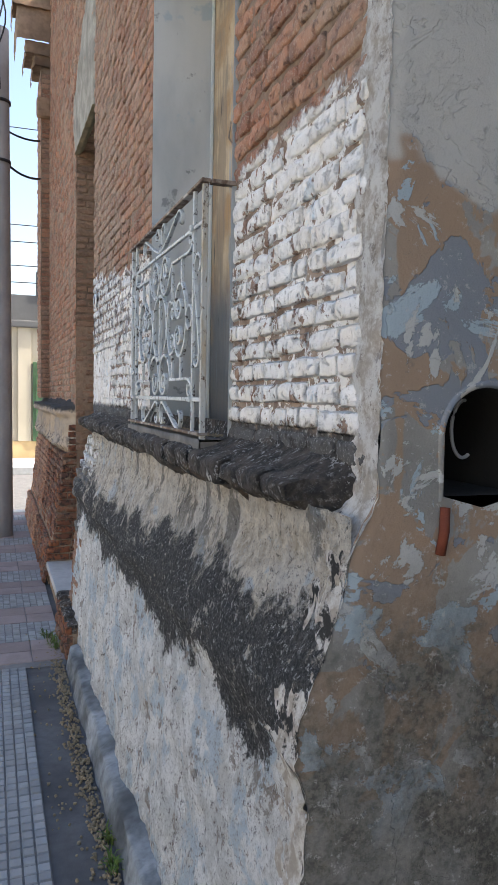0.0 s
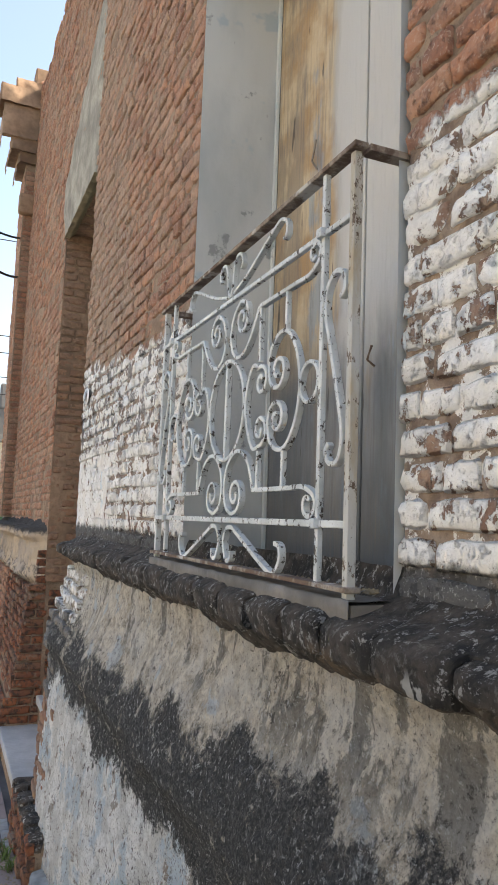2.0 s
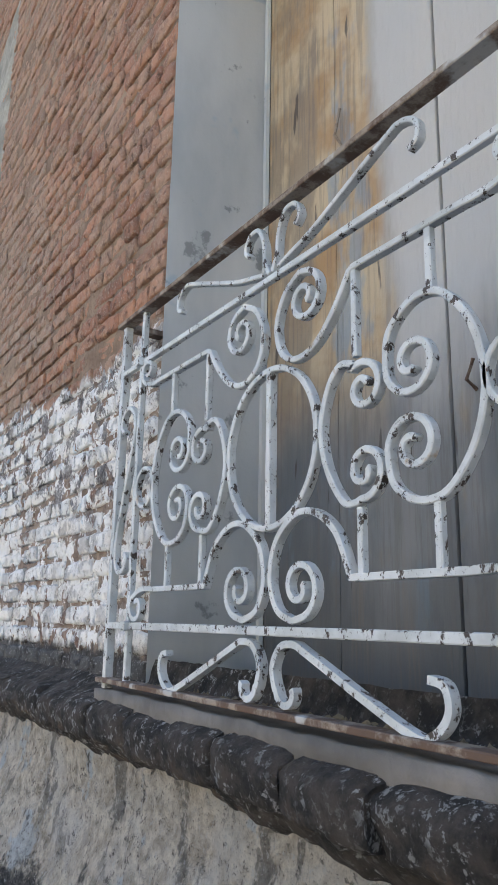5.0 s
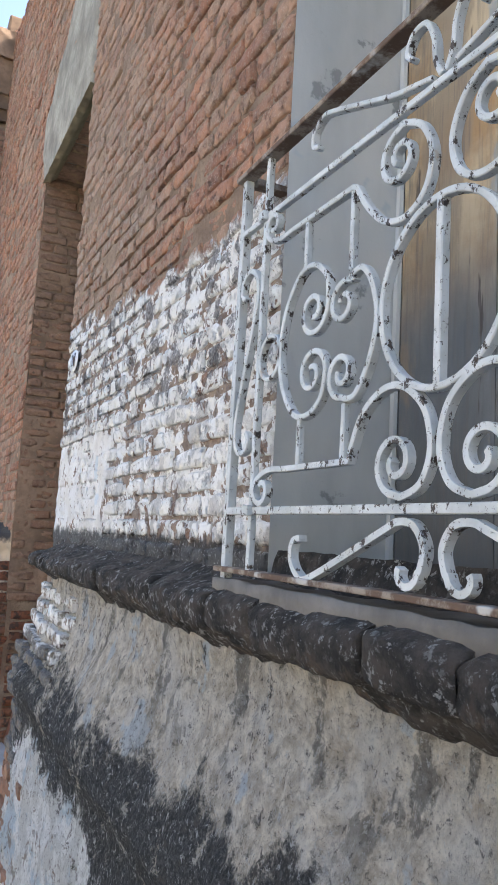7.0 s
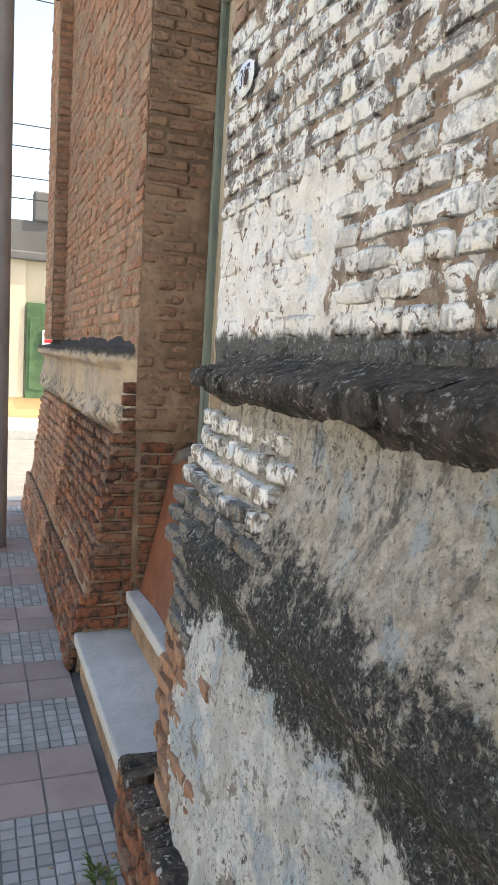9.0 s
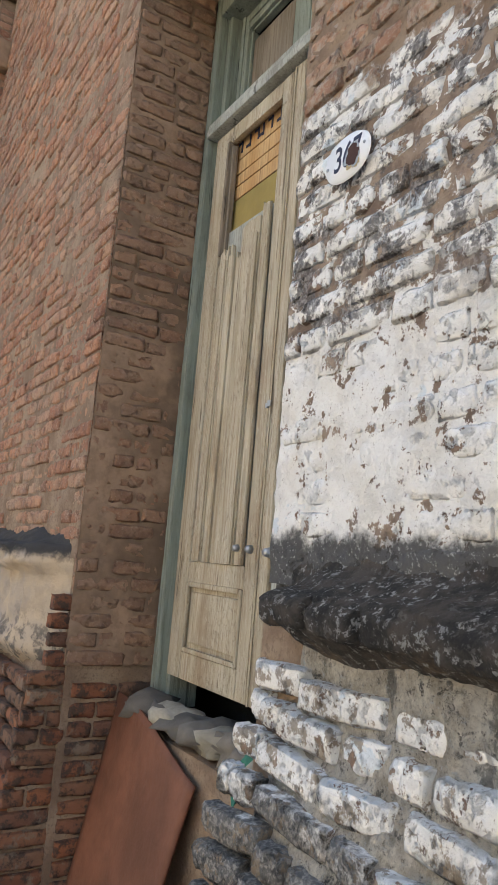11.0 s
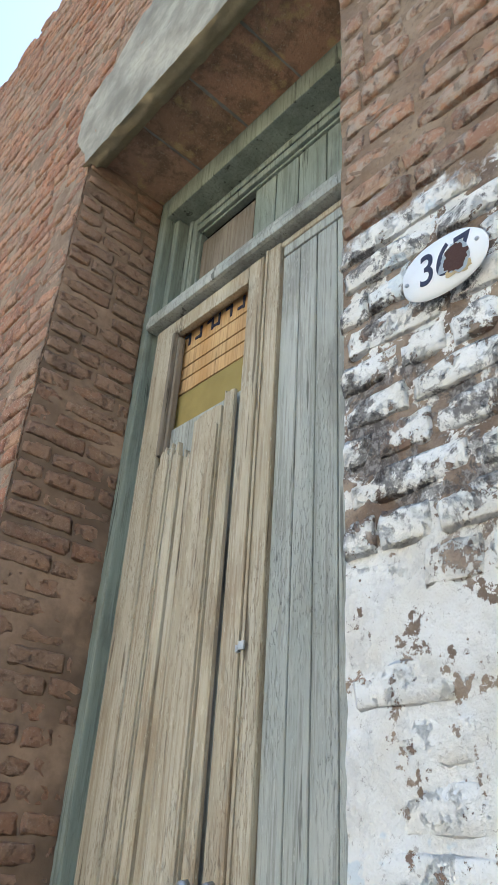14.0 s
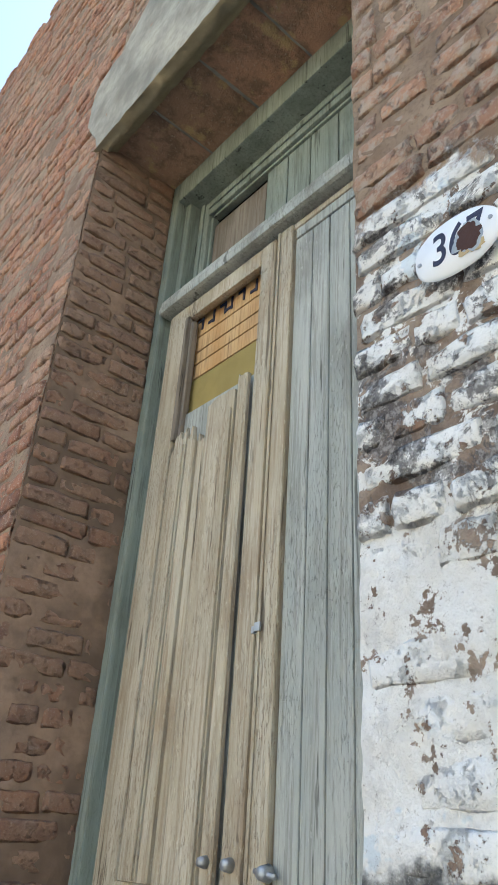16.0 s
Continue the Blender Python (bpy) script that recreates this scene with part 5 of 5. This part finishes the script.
digits.matrix_basis = tob.matrix_basis
bpy.data.objects.remove(tob)
under(digits, plate)


def blotch(name, cy, cz, ry, rz, x, material, seed, label):
    """A thin ragged patch on the enamel."""
    ring = [(1 + 0.45 * noise.noise(Vector((math.cos(a) * 1.3, math.sin(a) * 1.3, seed))) + 0.25 * noise.noise(Vector((math.cos(a) * 4, math.sin(a) * 4, seed))), a) for a in np.linspace(0, 2 * PI, 41)[:-1]]
    V = [(x, cy + ry * r * math.cos(a), cz + rz * r * math.sin(a)) for r, a in ring] + [(x - 0.0002, cy, cz)]
    mesh(name, V, [((k + 1) % 40, k, 40) for k in range(40)], material, plate, label)


blotch("rust_stain", PY - 0.024, PZ - 0.022, 0.017, 0.012, WALL - 0.0180, plain("ochre_rust_stain", (0.50, 0.38, 0.20), 0.6), 4, "ochre rust stain")
blotch("enamel_halo", PY - 0.020, PZ - 0.004, 0.024, 0.024, WALL - 0.0183, plain("grey_blue_halo", (0.36, 0.41, 0.45), 0.5), 8, "grey bare ring round the rust")
blotch("rust_spot", PY - 0.019, PZ - 0.004, 0.020, 0.019, WALL - 0.0187, M_RUSTSPOT, 6, "dark rust spot where enamel is gone")
for a, b in ((0.054, -0.004), (-0.052, 0.006)):
    tube("screw", [(WALL - 0.014, PY + a, PZ + b), (WALL - 0.0185, PY + a, PZ + b)], 0.0032, M_STEEL, plate, 8)

# ---- steps, rubble and the leaning sheet in the doorway ----
for k, (x0, x1, z, n) in enumerate(((0.45, 0.74, 0.20, "lower"), (0.68, 1.06, 0.40, "upper"))):
    step = thing("step", f"pale worn stone {n} doorstep", "step", (x0, 5.8, 0), kind="structure")
    box("tread", (x0, DOOR[0] + 0.02, z - 0.055), (x1, DOOR[1] + 0.03 if k == 0 else DOOR[1] - 0.004, z), M_STONE, step, 0.010)
    box("riser", (x0 + 0.03, DOOR[0] + 0.03, -0.01 if k == 0 else 0.2), (x1 - 0.01, DOOR[1] - 0.006, z - 0.056), M_MORTAR, step)
block = box("wall_door_base", (0.88, DOOR[0] - 0.01, 0.401), (1.06, DOOR[1] - 0.002, 1.02), M_MORTAR)
tagged(block, "rough masonry below the door", "wall", kind="structure")
rr = random.Random(3)
for k in range(9):
    bm = bmesh.new()
    bmesh.ops.create_icosphere(bm, subdivisions=2, radius=1)
    sx = Vector((rr.uniform(0.05, 0.10), rr.uniform(0.06, 0.12), rr.uniform(0.03, 0.06)))
    for v in bm.verts:
        v.co = v.co * (1 + 0.35 * noise.noise(v.co * 1.6 + Vector((k * 7, 0, 0))))
        v.co = Vector((v.co.x * sx.x, v.co.y * sx.y, v.co.z * sx.z)) + Vector((0.94 + rr.uniform(-0.02, 0.03), 5.50 + 0.09 * k, 1.05 + rr.uniform(0, 0.02)))
    for f in bm.faces:
        f.smooth = True
    tagged(part("rubble_stone", bm, M_SILL if k % 3 else M_LINTEL), "rough rubble stone heaped below the door", "rubble", "rubble below the door")
cloth = thing("cloth", "crumpled teal cloth scrap among the rubble", "cloth", (0.9, 5.62, 1.02))
grid_sheet("fabric", lambda u, v: (0.86 + 0.05 * u, 5.52 + 0.07 * v, 1.0 + 0.10 * u + 0.03 * math.sin(9 * v + 4 * u)), 10, 10, M_TEAL, cloth)
sheet = thing("leaning_sheet", "rust-brown warped sheet leaning in the doorway", "sheet", (0.8, 5.8, 0.4))


def sheet_point(u, v):
    z = 0.402 + 0.68 * v - 0.10 * u * v
    return (0.74 + 0.13 * v + 0.015 * math.sin(3 * u + 2 * v), 6.33 - 0.62 * u * (0.85 + 0.15 * v) + 0.03 * v, z + 0.02 * math.sin(4 * u) * v)


sh = grid_sheet("panel", sheet_point, 24, 24, M_SHEET, sheet)
sm = sh.modifiers.new("thickness", "SOLIDIFY")
sm.thickness = 0.008


# ---- far pier beyond the doorway ----
def pier_x(z):
    if z > 1.40:
        return 0.60
    if z > 1.15:
        return 0.625
    return 0.59 - 0.125 * (1.15 - z) / 1.15 - (0.045 if z < 0.34 else 0.0)


pier_ledge = thing("pier_ledge", "weathered black-topped ledge of the far pier", "ledge", (0.6, 8.0, 1.5), kind="structure")


def pier_ledge_point(u, v):
    y = DOOR[1] + 0.05 + (Y_END + 0.75 - DOOR[1]) * u
    prof = [(0.70, 1.60), (0.64, 1.545), (0.555, 1.530), (0.545, 1.470), (0.605, 1.430), (0.590, 1.27), (0.556, 1.19), (0.65, 1.12)]
    a = v * 7
    i = min(int(a), 6)
    f = a - i
    x = prof[i][0] * (1 - f) + prof[i + 1][0] * f
    z = prof[i][1] * (1 - f) + prof[i + 1][1] * f
    s = 1 - min(1, u * 14)
    x += 0.03 * fbm(y * 4, v * 3, 2) + 0.022 * fbm(y * 16, v * 9, 5)
    x += (0.70 - x) * s ** 1.5
    return (x, y, z + 0.012 * fbm(y * 6, v * 4, 9))


k = Mat("pier_ledge_render", 0.95)
n_ = k.noise(16, 7, 0.7)
col_ = k.mix(k.step(k.noise(6, 5, off=3), 0.35, 0.65), (0.48, 0.38, 0.27), (0.36, 0.31, 0.26))
col_ = k.mix(k.step(k.math("MULTIPLY_ADD", n_, 0.10, k.z), 1.53, 1.57), col_, (0.045, 0.043, 0.042))
col_ = k.mix(k.mul(k.step(n_, 0.48, 0.6), k.step(k.z, 1.22, 1.34, 0.85, 0.15)), col_, (0.08, 0.075, 0.07))
M_PIERLEDGE = k.done(col_, n_, 1.0, 0.01)
grid_sheet("ledge_body", pier_ledge_point, 160, 28, M_PIERLEDGE, pier_ledge)
pier = thing("pier", "flared brick pier base with open joints", "wall", (0.6, 8.0, 0), kind="structure")
pz = [(0.0, 0.455), (0.345, 0.49), (0.8, 0.58), (1.16, 0.63)]
V = [(x + 0.012, y, z) for y in (DOOR[1] + 0.02, Y_END + 0.7) for z, x in pz] + [(1.0, y, z) for y in (DOOR[1] + 0.02, Y_END + 0.7) for z in (0.0, 1.16)]
mesh("mortar_bed", V, [(0, 4, 5, 1), (1, 5, 6, 2), (2, 6, 7, 3), (0, 1, 2, 3, 9, 8), (4, 10, 11, 7, 6, 5), (3, 7, 11, 9)], M_MORTAR, pier)
pil = thing("pilaster", "dark brick corner pilaster of the old building", "pilaster", (0.64, 9.5, 1.6), kind="structure")
box("shaft", (0.585, Y_END, 1.585), (1.0, 9.9, 5.55), M_MORTAR, pil)
cornice = thing("cornice", "crumbling stained cornice at the corner parapet", "cornice", (0.5, 9.6, 5.6), kind="structure")
for a, b, z0, z1 in ((0.50, 0.06, 5.55, 5.66), (0.40, 0.03, 5.66, 5.80), (0.30, 0.0, 5.80, 6.16), (0.26, -0.04, 6.16, 6.36), (0.42, 0.0, 6.36, 6.48)):
    def cor(u, v, a=a, b=b, z0=z0, z1=z1):
        ang = u * 2
        if ang < 1:
            x, y = 1.0 + (a - 1.0) * ang, Y_END + b - 0.12
        else:
            x, y = a, Y_END + b - 0.12 + 0.75 * (ang - 1)
        return (x + 0.02 * fbm(x * 5, y * 5, z0 * 5 + v), y + 0.02 * fbm(x * 6, y * 5, 3 + v), z0 + (z1 - z0) * v + 0.012 * fbm(x * 9, y * 9, 4))
    grid_sheet("moulding", cor, 60, 5, M_CORNICE, cornice)
    boxes("moulding_top", [((a + 0.01, Y_END + b - 0.11, z1 - 0.02), (1.0, Y_END + b + 0.62, z1))], M_CORNICE, cornice)
box("corner_stub", (0.62, Y_END - 0.02, 6.48), (0.84, Y_END + 0.2, 6.72), M_CORNICE, cornice, 0.02)
box("side_bracket", (0.53, Y_END - 0.09, 4.95), (0.70, Y_END + 0.02, 5.18), M_CORNICE, cornice, 0.03)

# ---- bricks of the walls ----
upper = lay(Y0 + 0.02, DOOR[0] + 0.006, 1.52, TOP, [WIN, (DOOR[0] - 0.005, 7, 0, 9)], 3)
over = lay(DOOR[0] + 0.006, DOOR[1], DOOR[3] + 0.04, TOP, (), 4)
rj = random.Random(77)
upper = [(u, z, l + rj.uniform(-0.016, 0.014) if u + l / 2 > DOOR[0] - 0.03 else l, h) for u, z, l, h in upper]
nearb = [b for b in upper if b[0] > 3.9 and 1.58 < b[1] < 2.75]
neark = set(nearb)
near2 = [b for b in upper if b[0] < 2.1 and 1.58 < b[1] < 2.0][:60]
neark |= set(near2)


def wall_depth(u, z):
    """Bricks stand flush where the lime lies thick beside the door."""
    edge = 1.93 + 0.06 * noise.noise(Vector((u * 6, 2, 0)))
    rough = 0.007 * noise.noise(Vector((u * 23, z * 31, 9))) if z > 2.33 else 0.0
    return WALL + rough + (0.0055 if u > 4.42 + 0.12 * noise.noise(Vector((z * 7, 0, 4))) and z < edge else 0.0)


single_bricks(nearb + near2, wall_depth, M_WASHED_ONE, wall, "x", 7, 0.0025)
joined_bricks("brick_courses", [b for b in upper + over if b not in neark], wall_depth, M_WASHED, wall, "x", 8, 0.0045)
farw = lay(DOOR[1] + 0.004, Y_END, 1.55, TOP, (), 5)
joined_bricks("brick_courses", farw, WALL, M_RAW, wall_far, "x", 9, 0.007)
jam = lay(WALL + 0.004, FRONT + 0.002, 1.16, DOOR[3], (), 6)
single_bricks(jam, lambda u, z: DOOR[1] - 0.015 + (0.0015 if z < 2.45 + 0.12 * noise.noise(Vector((u * 8, z * 3, 0))) else 0), M_REVEAL, reveal, "y", 10, 0.003)
low = lay(0.72, 1.0, 0.41, 1.15, (), 8)
single_bricks(low, DOOR[1] - 0.008, M_REDPIER, reveal, "y", 14, 0.008)
pfront = [(u, z, l, h) for u, z, l, h in lay(DOOR[1] + 0.03, Y_END + 0.7, 0.01, 1.15, (), 9)]
single_bricks([b for b in pfront if b[0] < 8.0], lambda u, z: pier_x(z), M_REDPIER, pier, "x", 15, 0.008)
joined_bricks("brick_courses", [b for b in pfront if b[0] >= 8.0], lambda u, z: pier_x(z), M_RAW, pier, "x", 15, 0.008)
pend = [b for c in range(20) for b in lay(pier_x(0.21 + c * COURSE) + 0.004 * (c % 3), 0.72, 0.21 + c * COURSE, 0.21 + (c + 1) * COURSE, (), 19 + c)]
single_bricks(pend, DOOR[1] + 0.006, M_REDPIER, pier, "y", 25, 0.010)
joined_bricks("brick_courses", lay(0.59, 0.70, 1.6, 5.5, (), 11), Y_END - 0.006, M_RAW, pil, "y", 16)
joined_bricks("brick_courses", lay(Y_END + 0.01, 9.9, 1.6, 5.5, (), 13), 0.58, M_RAW, pil, "x", 17)
# broken top courses of the far wall
crest = []
rc = random.Random(31)
yy = 6.6
while yy < Y_END:
    hgt = int(rc.choice((0, 1, 1, 2, 3)) + 5 * max(0, (yy - 8.0) / 1.3))
    for c in range(hgt):
        crest.append((yy + 0.08, TOP + 0.024 + c * COURSE, 0.15, 0.05))
    yy += 0.165
joined_bricks("crest_bricks", crest, WALL, M_RAW, wall_far, "x", 18, 0.012)
boxes("crest_core", [((WALL + 0.02, 8.0, TOP), (1.0, Y_END, TOP + 0.18))], M_MORTAR, wall_far)

# ---- pavement tiles ----
rt = random.Random(17)


def slab(V, F, x0, x1, y0, y1, z, chamfer=0.004, t=0.008):
    n = len(V)
    dz = rt.uniform(-0.0015, 0.0015)
    V += [(x0, y0, z - t), (x1, y0, z - t), (x1, y1, z - t), (x0, y1, z - t),
          (x0 + chamfer, y0 + chamfer, z + dz), (x1 - chamfer, y0 + chamfer, z + dz), (x1 - chamfer, y1 - chamfer, z + dz), (x0 + chamfer, y1 - chamfer, z + dz)]
    F += [(n + 4, n + 5, n + 6, n + 7), (n, n + 1, n + 5, n + 4), (n + 1, n + 2, n + 6, n + 5), (n + 2, n + 3, n + 7, n + 6), (n + 3, n, n + 4, n + 7)]


boxes("tile_bed", [((-1.88, 1.1, -0.011), (0.197, 4.45, -0.006)), ((-1.88, 4.46, -0.011), (0.44, 10.38, -0.006))], M_BED, pavement)
V, F = [], []
for i in range(44):
    for j in range(66):
        x1 = 0.195 - i * 0.0475
        y0 = 1.2 + j * 0.052
        if y0 < 4.45 and x1 > -1.85:
            slab(V, F, x1 - 0.044, x1, y0, y0 + 0.0475, 0.0)
tagged(mesh("ribbed_tiles", V, F, M_TILE, pavement), kind="stuff")
cols = {True: ([], []), False: ([], [])}
for i in range(12):
    for j in range(30):
        x1, y0 = 0.44 - i * 0.2, 4.55 + j * 0.2
        if x1 < -1.7 or y0 > 10.2:
            continue
        pink = (i // 2 + j // 2) % 2 == 0
        Vq, Fq = cols[pink]
        if pink:
            slab(Vq, Fq, x1 - 0.197, x1, y0, y0 + 0.197, 0.0)
        else:
            for a in range(4):
                for b in range(4):
                    slab(Vq, Fq, x1 - 0.2 + a * 0.05, x1 - 0.2 + a * 0.05 + 0.047, y0 + b * 0.05, y0 + b * 0.05 + 0.047, 0.0, 0.003)
tagged(mesh("pink_tiles", *cols[True], M_TILEPINK, pavement), kind="stuff")
tagged(mesh("grey_tiles", *cols[False], M_TILE, pavement), kind="stuff")

debris = thing("debris", "brown pebbles and crumbs along the foot of the wall", "debris", (0.4, 3.0, 0), kind="stuff")
V, F = [], []
ico = bmesh.new()
bmesh.ops.create_icosphere(ico, subdivisions=1, radius=1)
iv, if_ = [v.co.copy() for v in ico.verts], [[v.index for v in f.verts] for f in ico.faces]
ico.free()
for _ in range(1500):
    py = rt.uniform(1.4, 5.1)
    px = 0.415 - abs(rt.gauss(0, 0.030)) - (0.02 if rt.random() < 0.5 else 0)
    if rt.random() < 0.08:
        px -= rt.uniform(0, 0.16)
    s = rt.uniform(0.003, 0.009)
    n = len(V)
    V += [(px + v.x * s * rt.uniform(0.8, 1.3), py + v.y * s * 1.2, -0.010 + s * 0.5 + v.z * s * 0.8 + rt.uniform(0, 0.006)) for v in iv]
    F += [tuple(i + n for i in f) for f in if_]
mesh("pebbles", V, F, M_PEBBLE, debris)
for wy, wx in ((2.45, 0.40), (2.62, 0.41), (4.86, 0.38), (5.0, 0.36), (4.75, 0.40)):
    weed = thing("weed", "small green weed at the foot of the wall", "weed", (wx, wy, -0.01), "weeds by the wall")
    V, F = [], []
    for _ in range(40):
        a, ln, t = rt.uniform(0, 6.28), rt.uniform(0.02, 0.055), rt.uniform(0.3, 1.2)
        d = Vector((math.cos(a), math.sin(a), 0))
        q = Vector((-d.y, d.x, 0)) * 0.004
        b = Vector((wx + rt.uniform(-0.02, 0.02), wy + rt.uniform(-0.04, 0.04), -0.01))
        m = b + d * ln * 0.5 + Vector((0, 0, ln * t))
        n = len(V)
        V += [b - q * 0.5, b + q * 0.5, m + q, m - q, m + d * ln * 0.6 + Vector((0, 0, ln * 0.1))]
        F += [(n, n + 1, n + 2, n + 3), (n + 3, n + 2, n + 4)]
    mesh("leaves", V, F, M_LEAF, weed)

# ---- pole and wires ----
pole = thing("utility_pole", "grey concrete utility pole with straps and cables", "pole", (0.09, 8.75, 0))
tube("shaft", [(0.09, 8.75, -0.1 + 5.75 * q / 12) for q in range(13)], 0.155, M_CONC, pole, 24, taper=0.115)
for z in (4.2, 4.85):
    tube("strap", [(0.09, 8.75, z), (0.09, 8.75, z + 0.03)], 0.138, M_CABLE, pole, 24)
for sx in (-0.30, -0.20):
    tube("insulator", [(0.07 + sx, 8.65, 4.35), (0.07 + sx, 8.65, 4.50)], 0.045, M_CABLE, pole, 10)
tube("bracket", [(-0.30, 8.65, 4.52), (0.07, 8.70, 4.55)], 0.015, M_CABLE, pole, 6)
for k in range(4):
    tube("cable", [(0.02 + 0.03 * k + 0.06 * math.sin(q * 0.7 + k * 1.3), 8.58, 4.9 + 1.2 * q / 10 + 0.05 * k) for q in range(11)], 0.009, M_CABLE, pole, 6)


def wire(a, b, sag, r=0.008):
    ob = thing("overhead_wire", "thin black overhead wire", "wire", a, "overhead wires")
    tube("strand", [Vector(a).lerp(Vector(b), q / 16) - Vector((0, 0, sag * 4 * (q / 16) * (1 - q / 16))) for q in range(17)], r, M_CABLE, ob, 5)


wire((0.07, 8.7, 4.62), (0.585, 9.35, 4.70), 0.05, 0.012)
wire((0.07, 8.7, 4.30), (0.585, 9.35, 4.25), 0.08, 0.014)
wire((0.1, 8.65, 5.7), (0.12, -8.0, 7.0), 0.5, 0.010)
wire((0.05, 8.65, 5.8), (-0.35, -8.0, 7.2), 0.5, 0.010)
for z in (4.2, 4.55, 5.05, 5.4, 7.4):
    wire((-14, 16, z), (10, 16.5, z + 0.1), 0.3, 0.010)

for px in (-14.0, 10.0):
    far_pole = thing("utility_pole", "plain grey utility pole carrying street wires", "pole", (px, 16.1, -0.16))
    tube("shaft", [(px, 16.02 if px < 0 else 16.48, -0.16), (px, 16.02 if px < 0 else 16.48, 7.8)], 0.12, M_CONC, far_pole, 12)

# ---- across the side street ----
far_house = thing("house", "cream single-storey house with grey parapet across the street", "house", (0, 19.5, 0))
box("wall", (-0.25, 19.0, -0.16), (9.0, 24.0, 3.25), M_FARWALL, far_house)
box("plinth", (-0.25, 18.95, -0.16), (9.0, 19.0 - 0.002, 0.42), M_OCHRE, far_house)
box("string_course", (-0.35, 18.82, 3.25), (9.05, 19.1, 3.42), M_FARGREY, far_house, 0.03)
box("parapet", (-0.25, 18.95, 3.42), (9.0, 19.15, 4.05), M_FARGREY, far_house)
for x in (0.0, 0.80, 2.3):
    box("pilaster", (x - 0.16, 18.93, 0.42), (x + 0.16, 18.998, 3.25), M_FARWALL, far_house, 0.01)
for x in (0.10, 1.30):
    box("parapet_post", (x - 0.22, 18.9, 4.05), (x + 0.22, 19.2, 4.65), M_FARGREY, far_house, 0.04)
d = box("door", (1.00, 18.90, 0.42), (1.85, 18.998, 2.40), M_FARGREEN, far_house, 0.01, "green wooden door")
for x in (1.22, 1.63):
    box("door_panel", (x - 0.16, 18.885, 0.6), (x + 0.16, 18.899, 2.1), M_FARGREEN, d, 0.01)
house_sign = thing("sign", "small white sign with red lettering by the green door", "sign", (1.45, 18.85, 1.4))
box("panel", (1.32, 18.85, 1.40), (1.62, 18.884, 1.85), M_ENAMEL, house_sign, 0.005)
boxes("letter_bar", [((1.36, 18.84, 1.72 - 0.13 * q), (1.58, 18.849, 1.79 - 0.13 * q)) for q in range(3)], M_REDSIGN, house_sign)
far_pave = box("pavement_far", (-20, 16.5, -0.155), (20, 18.9, 0.0), M_STONE)
tagged(far_pave, "pale sunlit pavement across the side street", "pavement", kind="structure")

# bushes beside the far house
bush = thing("tree", "light green tree crown behind the pole", "tree", (-1.0, 22.0, -0.16))
tube("trunk", [(-1.0, 22.0, -0.16), (-0.95, 22.0, 1.2), (-1.05, 22.05, 2.2)], 0.12, M_CORNICE, bush, 8, taper=0.06)
V, F = [], []
for _ in range(3500):
    c = Vector((rt.gauss(0, 0.55), rt.gauss(0, 0.55), rt.gauss(0, 0.6)))
    c += 0.5 * Vector([noise.noise(c * 1.3 + Vector((q * 5, 0, 0))) for q in range(3)])
    p = Vector((-1.05, 22.0, 2.6)) + c * 1.1
    a = Vector((rt.gauss(0, 1), rt.gauss(0, 1), rt.gauss(0, 1))).normalized() * 0.07
    b = a.orthogonal().normalized() * 0.035
    n = len(V)
    V += [p - a, p + b, p + a, p - b]
    F += [(n, n + 1, n + 2, n + 3)]
tagged(mesh("crown", V, F, M_LEAF, bush), kind="stuff")
# out of view; added to close the street and throw warm sunlight back
bounce_wall = boxes("wall_unseen_bounce", [((-11.0, -25, -0.16), (-10.7, 15, 4.6))], M_FARWALL)
tagged(bounce_wall, "plain unseen facade added across the street to bounce sunlight", "wall", kind="structure")
